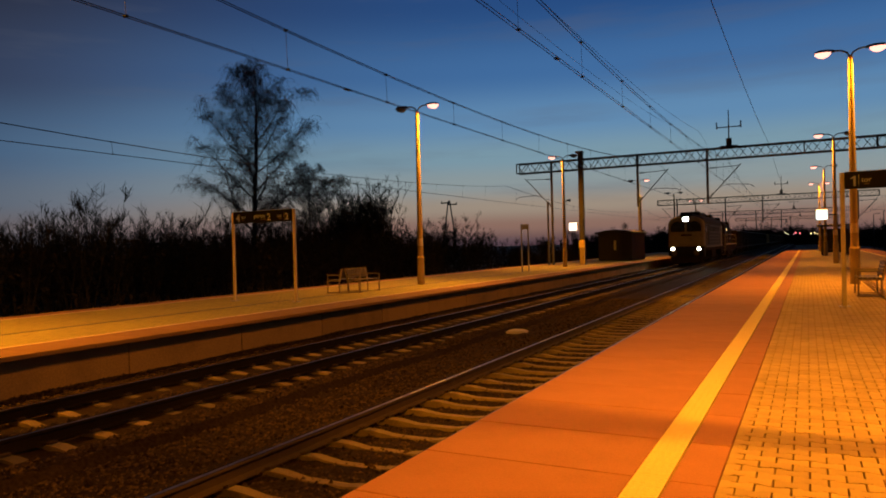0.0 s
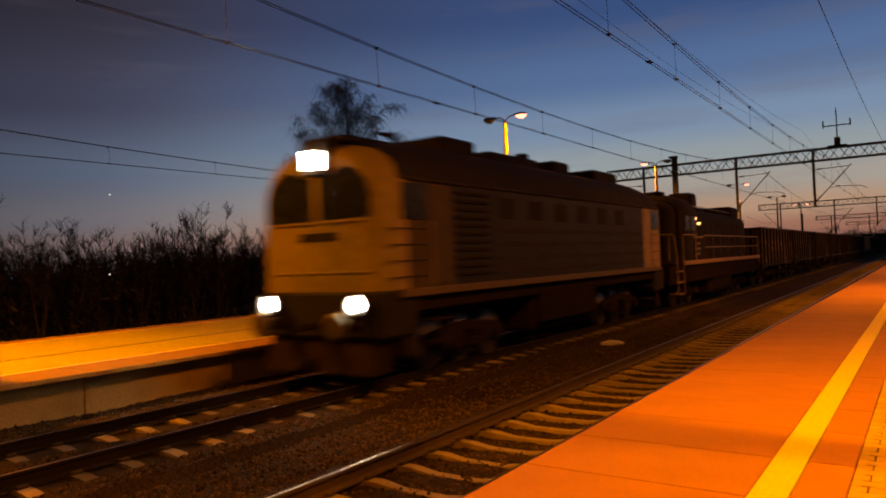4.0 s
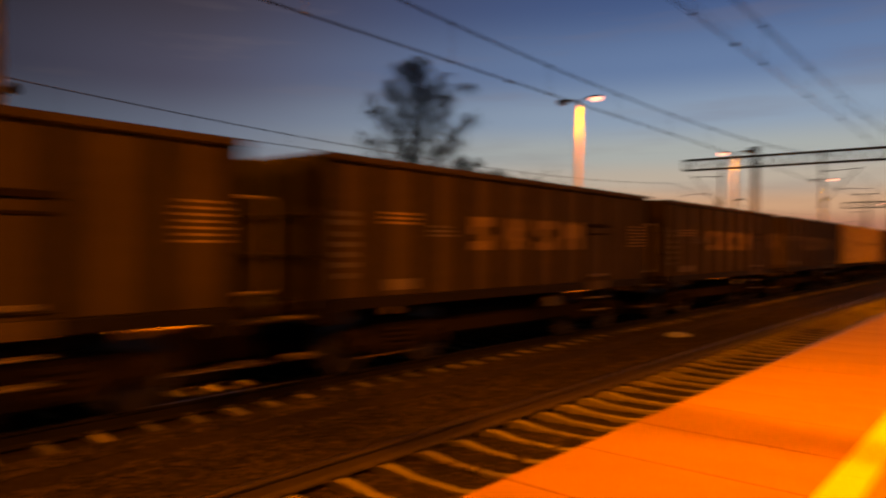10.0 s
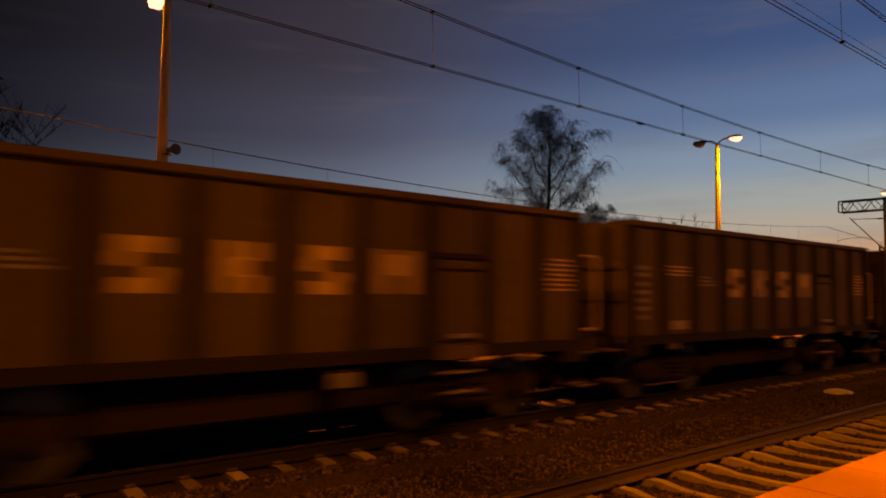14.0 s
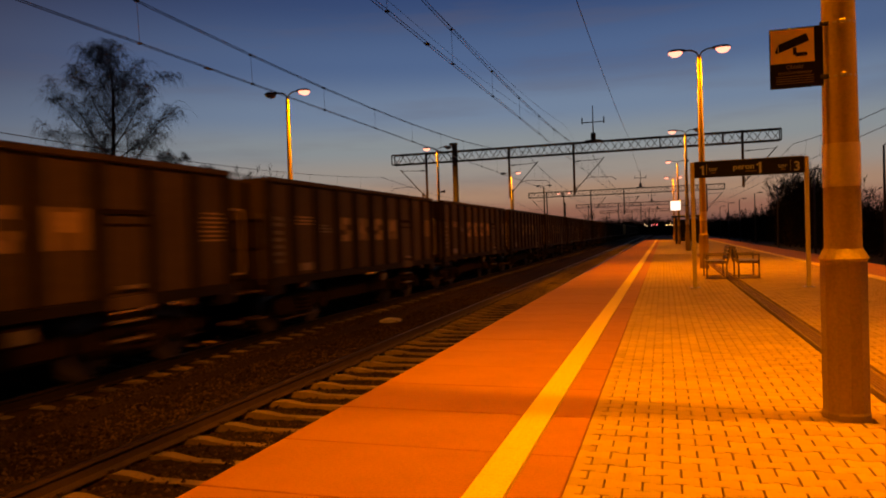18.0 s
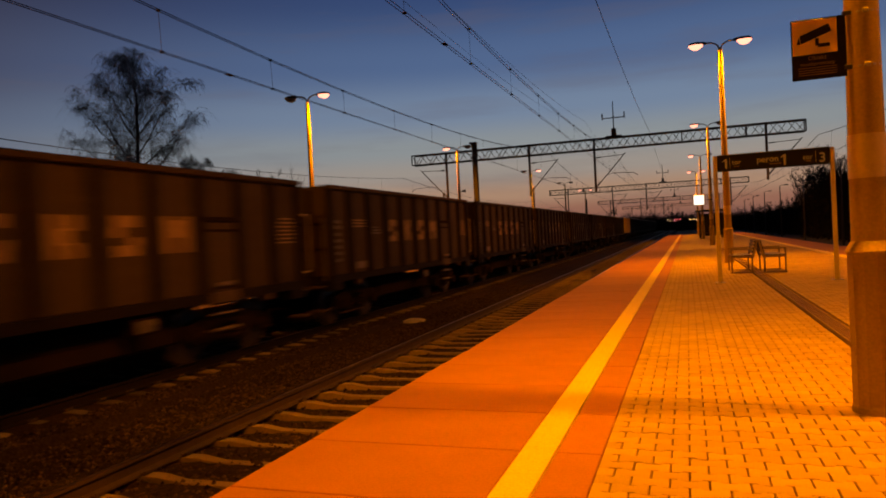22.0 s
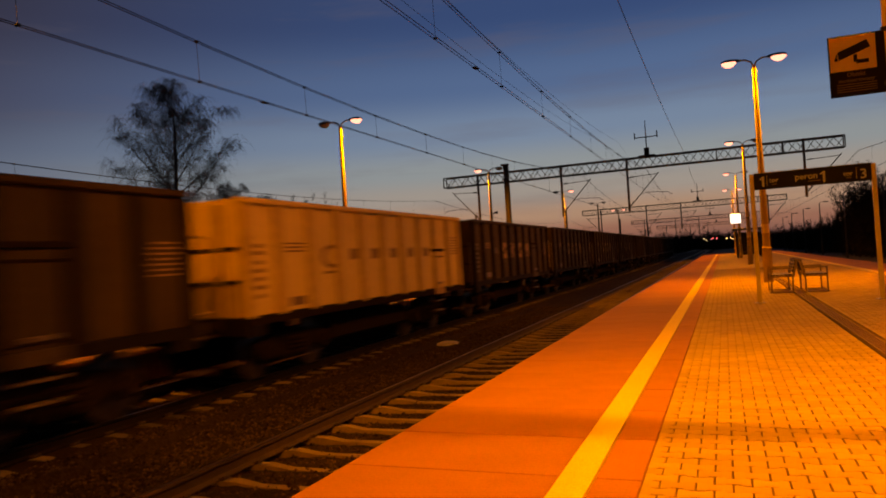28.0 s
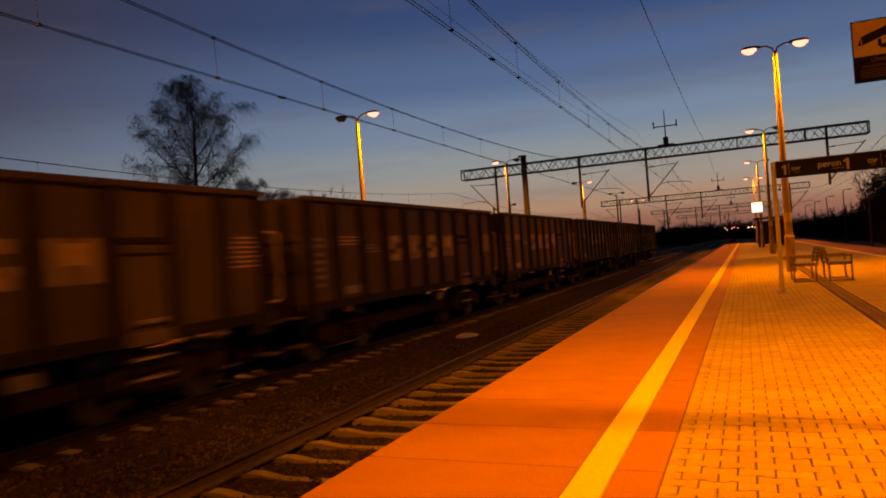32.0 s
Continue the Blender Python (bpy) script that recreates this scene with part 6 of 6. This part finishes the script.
def scrub(name, x0, x1, y0, y1, count, h0, h1, seed, label, leafy=1.0, fine=1.0, skirt=0.55):
    """A thicket of many upright stems with twigs and small leaves, one uneven belt."""
    rnd = random.Random(seed)
    m = Mesh()
    for _ in range(count):
        x, y = rnd.uniform(x0, x1), rnd.uniform(y0, y1)
        h = (h0 + (h1 - h0) * rnd.random() ** 1.8) * (0.82 + 0.36 * noise.noise((x * 0.08, y * 0.08, seed)))
        h = max(1.2, h)
        base = Vector((x, y, -1.3))
        for _ in range(3):
            d = Vector((rnd.uniform(-0.28, 0.28), rnd.uniform(-0.28, 0.28), 1)).normalized()
            tip = base + d * h * rnd.uniform(0.7, 1.0)
            m.rod(base, tip, 0.035, 0.008, 3, False)
            for _ in range(7):
                p = base.lerp(tip, rnd.uniform(0.35, 0.98))
                e = p + Vector((rnd.uniform(-0.6, 0.6), rnd.uniform(-0.6, 0.6), rnd.uniform(0.2, 0.8))) * h * 0.16
                m.rod(p, e, 0.02, 0.008, 3, False)
                for _ in range(int(10 * leafy)):
                    # fine twigs, rising
                    c = p.lerp(e, rnd.random())
                    u = Vector((rnd.uniform(-0.8, 0.8), rnd.uniform(-0.8, 0.8), rnd.uniform(0.1, 1.1))).normalized() * rnd.uniform(0.25, 0.65) * fine
                    w = Vector((rnd.uniform(-1, 1), rnd.uniform(-1, 1), 0)).normalized() * rnd.uniform(0.010, 0.020) * fine
                    m.add([c - w, c + w, c + u + w * 0.4, c + u - w * 0.4], [(0, 1, 2, 3)])
        # low dense skirt
        for _ in range(int(75 * leafy)):
            c = base + Vector((rnd.uniform(-1.3, 1.3), rnd.uniform(-1.3, 1.3), rnd.uniform(0.0, h * skirt)))
            s = rnd.uniform(0.07, 0.19) * max(1.0, fine * 1.3)
            u = Vector((rnd.uniform(-1, 1), rnd.uniform(-1, 1), rnd.uniform(-0.8, 0.8))).normalized() * s
            w = Vector((rnd.uniform(-1, 1), rnd.uniform(-1, 1), rnd.uniform(-1, 1))).normalized() * s * 0.7
            m.add([c - u, c - w * 0.5, c + u, c + w * 0.5], [(0, 1, 2, 3)])
    ob = part(name, m, M_LEAF, kind="stuff")
    return tagged(ob, label, "bushes")


scrub("thicket", -40, -25.5, -30, 62, 680, 4.7, 6.0, 3, "dark thicket of bare bushes behind the opposite platform", 1.3, 0.75, 0.7)
scrub("thicket", -60, -38, -10, 90, 460, 4.5, 9.0, 4, "taller dark scrub wood further back", 1.0, 1.3)
scrub("bush", -34.4, -30.4, 46, 50, 80, 7.6, 11.2, 21, "spiky upright bare bush beside the birches", 1.6, 0.8, 0.55)
scrub("tall_bushes", -33, -29, -9, 3.2, 80, 10.6, 13.6, 31, "tall dark leafy clump behind the opposite platform", 2.4, 0.9, 0.85)
scrub("thicket", -30, -23, 62, 190, 300, 2.2, 4.4, 6, "low dark bushes along the line")
scrub("thicket", 14.5, 24, 12, 84, 520, 3.6, 6.4, 7, "dark bushes beside the side track", 1.4, 0.9, 0.75)
scrub("tall_bushes", 17.5, 22, 42, 54, 60, 8.5, 13.0, 23, "tall dark tree clump beside the side track", 2.4, 0.9, 0.85)
scrub("tall_bushes", 14.5, 19.5, 80, 106, 110, 8.0, 12.2, 27, "tall dark bare trees beside the side track", 2.2, 1.2, 0.8)
scrub("thicket", 15, 32, 106, 330, 640, 4.0, 8.0, 8, "dark tree belt along the side track", 1.4, 1.5, 0.75)
scrub("thicket", -26, 6, 330, 420, 280, 5.0, 12.0, 10, "dark trees closing the line far away", 1.2, 2.4)
scrub("thicket", -70, -14, 190, 420, 420, 5.0, 9.0, 11, "distant dark wood along the horizon", 1.2, 2.4)


def wood_pole(x, y):
    ob = thing("power_pole", pose(x, y, -1.2), "dark wooden A-frame power pole", "power pole")
    for s in (-1, 1):
        part("leg", Mesh().rod((s * 1.6, 0, 0), (s * 0.12, 0, 10.0), 0.14, 0.1, 8), M_DARKSTEEL, ob)
    part("crossarm", Mesh().box(-1.4, -0.07, 9.6, 0.2, 0.07, 9.8, 0.02), M_DARKSTEEL, ob)
    part("crossarm", Mesh().box(-0.2, -0.07, 9.3, 1.4, 0.07, 9.5, 0.02), M_DARKSTEEL, ob)
    part("tie", Mesh().box(-0.88, -0.05, 4.9, 0.88, 0.05, 5.1, 0.01), M_DARKSTEEL, ob)
    for x, z in ((-1.3, 10.05), (1.3, 9.75)):
        part("insulator", Mesh().lathe([(0.03, z - 0.25), (0.06, z - 0.17), (0.06, z - 0.05), (0.02, z + 0.02)], (x, 0, 0), 6), M_DARKSTEEL, ob)
    return ob


wood_pole(-50, 99)


# small lights far off
def far_light(x, y, z, r, colour, strength, label, pole=0.05):
    ob = thing("distant_light", pose(x, y, z), label, "light", "distant lights")
    part("bulb", Mesh().lathe([(0.02, -r), (r * 0.7, -r * 0.7), (r, 0), (r * 0.7, r * 0.7), (0.02, r)], n=8), glowing("distant_glow", colour, strength), ob)
    part("pole", Mesh().rod((0, 0, -1.4 - z), (0, 0, -r), pole, n=5), M_UNDER, ob)


for x, y, z, r, c, s in ((-2.6, 300, 3.6, 0.17, (1, 0.10, 0.10), 7), (-1.2, 305, 3.4, 0.18, (1, 0.10, 0.12), 7), (-3.4, 300, 3.2, 0.13, (1, 0.3, 0.35), 5), (-6.2, 310, 3.8, 0.17, (1, 0.7, 0.35), 4),
                         (-5.3, 310, 3.0, 0.15, (1, 0.7, 0.35), 4), (2.6, 300, 3.2, 0.2, (1, 0.6, 0.22), 5), (4.0, 305, 3.4, 0.2, (1, 0.62, 0.25), 5), (5.0, 310, 3.0, 0.17, (1, 0.62, 0.25), 4)):
    far_light(x, y, z, r, c, s, "small coloured railway light far down the line")
far_light(-24.6, 13.95, 1.49, 0.024, (1.0, 0.95, 0.85), 1.2, "tiny white light on a thin post before the thicket", 0.008)


# ---- pieces of the setting: sleepers, slabs, paving blocks, ballast stones ----
def sleeper_mesh(w0, mat):
    xs = [-1.30, -1.26, -1.0, -0.5, -0.25, 0.25, 0.5, 1.0, 1.26, 1.30]
    tops = [-0.215, -0.195, -0.165, -0.165, -0.20, -0.20, -0.165, -0.165, -0.195, -0.215]
    rings = []
    for x, t in zip(xs, tops):
        w = w0 if abs(x) > 0.3 else w0 - 0.01
        rings.append([(x, -w0 - 0.04, -0.40), (x, -w, t), (x, w, t), (x, w0 + 0.04, -0.40)])
    return Mesh().loft(rings).data("sleeper", mat)


SLEEPER = sleeper_mesh(0.066, M_SLEEPER)
SLEEPER_DIM = sleeper_mesh(0.08, M_SLEEPER_DIM)
clip = Mesh()
for s in (-0.753, 0.753):
    for d in (-1, 1):
        clip.box(s + d * 0.075 - 0.03, -0.06, -0.168, s + d * 0.075 + 0.03, 0.06, -0.135, 0.008)
        clip.rod((s + d * 0.10, -0.05, -0.14), (s + d * 0.10, 0.05, -0.14), 0.018, n=6)
CLIP = clip.data("rail_fastening", M_RAILSIDE)
for tr, y0, y1, pitch in ((track_1, -5.88, 110, 0.56), (track_2, -6.52, 110, 0.55), (track_3, 8.3, 110, 0.6)):
    y = y0
    while y < y1:
        ob = part("sleeper", SLEEPER_DIM if tr is track_2 else SLEEPER, None, tr)
        ob.matrix_basis = pose(0, y, 0, 0, 0, random.uniform(-0.6, 0.6))
        if y < 26 and tr is not track_3:
            f = part("fastening", CLIP, None, ob)
        y += pitch


def slab_run(parent, x0, x1, y0, y1, pitch, z, mat, thick=0.13):
    me = Mesh().box(x0 + 0.004, 0.005, -thick, x1 - 0.004, pitch - 0.005, 0.0, 0.006).data("edge_slab", mat)
    y = y0
    while y < y1 - 0.01:
        ob = part("edge_slab", me, None, parent)
        ob.matrix_basis = pose(0, y, z + random.uniform(-0.0015, 0.0015))
        y += pitch


FIRST_SLAB = 4.43 - 4 * 0.925            # longer slabs behind it
slab_run(platform_1, P1_EDGE, -1.19, FIRST_SLAB - 30.72, FIRST_SLAB - 0.1, 3.84, 0.0, M_SLAB)
slab_run(platform_1, -0.97, -0.685, FIRST_SLAB - 30.72, FIRST_SLAB - 0.1, 3.84, 0.0, M_SLAB)
slab_run(platform_1, P1_EDGE, -1.19, FIRST_SLAB, P_END, 0.925, 0.0, M_SLAB)
slab_run(platform_1, -0.97, -0.685, FIRST_SLAB, P_END, 0.925, 0.0, M_SLAB)
slab_run(platform_1, 5.05, P1_FAR, P_START, P_END, 2.0, 0.0, M_SLAB)
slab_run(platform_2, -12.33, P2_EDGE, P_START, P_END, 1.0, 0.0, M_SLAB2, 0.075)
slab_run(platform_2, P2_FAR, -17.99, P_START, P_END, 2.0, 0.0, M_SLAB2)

# tactile strips: studded tiles near by, plain strip further on
tile = Mesh().box(-0.105, 0.001, -0.1, 0.105, 0.499, 0.003, 0.002)
for i in range(4):
    for j in range(10):
        cx, cy = -0.075 + i * 0.05, 0.025 + j * 0.05
        tile.lathe([(0.016, 0.003), (0.013, 0.0048), (0.007, 0.0052)], (cx, cy, 0), 6)
TILE = tile.data("tactile_tile", M_TACTILE)
y = -1.0
while y < 24:
    part("tactile_tile", TILE, None, platform_1).matrix_basis = pose(-1.08, y, 0)
    y += 0.5
part("tactile_strip", Mesh().box(-1.185, P_START, -0.1, -0.975, -1.0, 0.004), M_TACTILE, platform_1)
part("tactile_strip", Mesh().box(-1.185, 24, -0.1, -0.975, P_END, 0.004), M_TACTILE, platform_1)
part("tactile_strip", Mesh().box(4.73, P_START, -0.1, 5.04, P_END, 0.004), M_TACTILE, platform_1)
M_WHITELINE = surface("pale_platform_line", (0.88, 0.70, 0.42), None, 0.8, grain=50, blotch=2, bump=0.1, dirt=0.4)
part("edge_line", Mesh().box(-12.44, P_START, -0.1, -12.34, P_END, 0.004), M_WHITELINE, platform_2)
part("edge_line", Mesh().box(-17.98, P_START, -0.1, -17.88, P_END, 0.004), M_WHITELINE, platform_2)


def paving_material(name, base, other):
    """Distant paving: rows of blocks as fine relief and tone."""
    mt = surface(name, base, other, 0.92, grain=60, blotch=0.7, bump=0.2, dirt=0.4, bump_dist=0.004)
    N, L = mt.node_tree.nodes, mt.node_tree.links
    tc = N.new("ShaderNodeTexCoord")
    br = N.new("ShaderNodeTexBrick")
    br.inputs["Scale"].default_value = 1.0
    br.inputs["Brick Width"].default_value, br.inputs["Row Height"].default_value, br.inputs["Mortar Size"].default_value = 0.2, 0.1237, 0.008
    br.inputs["Color1"].default_value, br.inputs["Color2"].default_value, br.inputs["Mortar"].default_value = (1, 1, 1, 1), (0.86, 0.86, 0.86, 1), (0.4, 0.4, 0.4, 1)
    L.new(tc.outputs["Object"], br.inputs["Vector"])
    p = N["Principled BSDF"]
    src = p.inputs["Base Color"].links[0].from_socket
    mx = N.new("ShaderNodeMix")
    mx.data_type, mx.blend_type = "RGBA", "MULTIPLY"
    mx.inputs["Factor"].default_value = 1.0
    L.new(src, mx.inputs["A"])
    L.new(br.outputs["Color"], mx.inputs["B"])
    L.new(mx.outputs["Result"], p.inputs["Base Color"])
    return mt


M_FARPAVE = paving_material("distant_paving_blocks", (0.46, 0.365, 0.08), (0.38, 0.30, 0.065))
M_PAVE2 = paving_material("yellowish_paving_blocks", (0.43, 0.385, 0.03), (0.37, 0.325, 0.025))
NEAR_END = 40.0
part("far_paving", Mesh().box(-0.68, NEAR_END + 0.02, -0.06, 4.72, P_END, -0.002), M_FARPAVE, platform_1)
part("rear_paving", Mesh().box(-0.68, P_START, -0.06, 4.72, 0.96, -0.002), M_FARPAVE, platform_1)
part("paving", Mesh().box(-17.87, P_START, -0.06, -12.45, P_END, -0.002), M_PAVE2, platform_2)
part("drain_joint", Mesh().box(-14.53, P_START, -0.05, -14.43, P_END, 0.002), M_DARKSTEEL, platform_2, "dark drain slot")


ROW = 0.1237                            # depth of one course of blocks


def block_outline(a=0.0105):
    w, h = 0.1 - 0.0044, ROW / 2 - 0.0016
    top = [(-w, h + a), (-0.052, h + a), (-0.032, h - a), (0.032, h - a), (0.052, h + a), (w, h + a)]
    return [(x, -y) for x, y in top] + [(x, y) for x, y in reversed(top)]


OUT = block_outline()


def block(m, cx, cy, z, tilt):
    n = len(OUT)
    vs = [(cx + x, cy + y, -0.05) for x, y in OUT] + [(cx + x, cy + y, z - 0.004 + x * tilt) for x, y in OUT] + [(cx + x * 0.955, cy + y * 0.945, z + x * tilt) for x, y in OUT]
    fs = [(k * n + i, k * n + (i + 1) % n, (k + 1) * n + (i + 1) % n, (k + 1) * n + i) for k in (0, 1) for i in range(n)] + [tuple(range(2 * n, 3 * n))]
    m.add(vs, fs)


BLOCK = Mesh()
block(BLOCK, 0, 0, 0.0, 0.0)
BLOCK = BLOCK.data("paving_block", M_PAVER)
rest = Mesh()
rows = int((NEAR_END - 0.95) / ROW)
single = 0
for j in range(rows):
    cy = 1.045 + j * ROW
    x = -0.585 + (0.1 if j % 2 else 0.0)
    while x < 4.70:
        if abs(x - 1.55) > 0.19 and not (abs(x - 1.06) < 0.13 and abs(cy - 5.68) < 0.13):
            dz = random.uniform(-0.0035, 0.0015)
            if single < 300 and 3.2 < cy < 6.6 and x < 1.3:
                ob = part("paving_block", BLOCK, None, platform_1)
                ob.matrix_basis = pose(x, cy, dz, random.uniform(-0.5, 0.5), random.uniform(-0.5, 0.5), 0)
                single += 1
            else:
                block(rest, x, cy, dz, random.uniform(-0.012, 0.012))
        x += 0.2
for j in range(rows):
    # half blocks that close the staggered rows along the slabs and the drain
    cy = 1.045 + j * ROW
    for lo, odd in ((-0.685, 1), (1.315, 0), (1.715, 1), (4.615, 1)):
        if j % 2 == odd:
            rest.box(lo + 0.004, cy - ROW / 2 + 0.003, -0.05, lo + 0.096, cy + ROW / 2 - 0.003, random.uniform(-0.004, 0.0), 0.004)
part("paving_blocks", rest, M_PAVER, platform_1, kind="stuff")


# loose ballast stones
def stones(name, x0, x1, y0, y1, count, size):
    rnd = np.random.RandomState(4)
    base = np.array([(1, 0, 0), (-1, 0, 0), (0, 1, 0), (0, -1, 0), (0, 0, 1), (0, 0, -0.6)], float)
    tris = np.array([(0, 2, 4), (2, 1, 4), (1, 3, 4), (3, 0, 4), (2, 0, 5), (1, 2, 5), (3, 1, 5), (0, 3, 5)])
    x = rnd.uniform(x0, x1, count)
    y = y0 + (y1 - y0) * rnd.random_sample(count) ** 1.5
    z = np.array([bed_height(a, b, -11.6, -3.2, -0.80) for a, b in zip(x, y)]) + rnd.uniform(-0.008, 0.012, count)
    d1, d2 = np.abs(x - T1), np.abs(x - T2)
    z -= np.where(((x - T2 > -1.14) & (x - T2 < -0.06)) | ((x - T2 > 0.56) & (x - T2 < 1.28)), 0.035, np.where(d1 < 1.3, 0.008, 0.0))
    a = rnd.uniform(0, 6.28, count)
    v = base[None] * rnd.uniform(0.6, 1.25, (count, 6, 1)) * (size * rnd.uniform(0.55, 1.45, (count, 1, 1))) * np.array([1, 1, 0.75])
    c, s = np.cos(a)[:, None], np.sin(a)[:, None]
    px, py = v[:, :, 0] * c - v[:, :, 1] * s, v[:, :, 0] * s + v[:, :, 1] * c
    v = np.stack([px + x[:, None], py + y[:, None], v[:, :, 2] + z[:, None]], 2).reshape(-1, 3)
    f = (tris[None] + 6 * np.arange(count)[:, None, None]).reshape(-1, 3)
    m = Mesh()
    m.v, m.f = v.tolist(), f.tolist()
    return tagged(part(name, m, M_BALLAST, kind="stuff"), "loose dark ballast stones round the sleepers", "ballast")


stones("ballast_stones", -11.6, -2.9, 2.0, 28.0, 70000, 0.026)


# ---- the train runs by at a steady pace ----
DRIFT = {6: 0.1, 7: 0.25, 8: 0.15, 11: -0.1, 12: -0.3, 13: -0.05, 14: 0.05, 15: 0.1, 16: 0.15, 17: 0.2, 18: 0.26, 19: 0.33, 20: 0.24, 21: 0.2, 22: -0.1, 23: -0.33, 24: -0.37, 25: -0.36,
         26: -0.3, 27: -0.25, 28: -0.18, 29: -0.13, 30: -0.08, 31: -0.08, 32: 0.03}   # slack in the train's pace, second by second


def travelled(t):
    u = min(max((t - 10.0) / 8.0, 0.0), 1.0)
    return 13.68 * (t - 19.0) + 0.02 * (t - 19.0) ** 2 + EXTRA * u * u * (3 - 2 * u) - 0.18 * max(t - 30.0, 0.0) ** 2 - DRIFT.get(t, 0.0)


def motions():
    starts = {loco_1: -184.85, loco_2: -169.2}
    for n, w in WAGONS.items():
        starts[w] = (n - 0.271) * PITCH + (EXTRA if n >= -6 else 0) - (LONG if n == -6 else BODY) + (0.15 if n == -13 else 0)
    for ob, y in starts.items():
        walk(ob, [(t, pose(T2, y - travelled(t), RAIL2)) for t in range(33)])


motions()
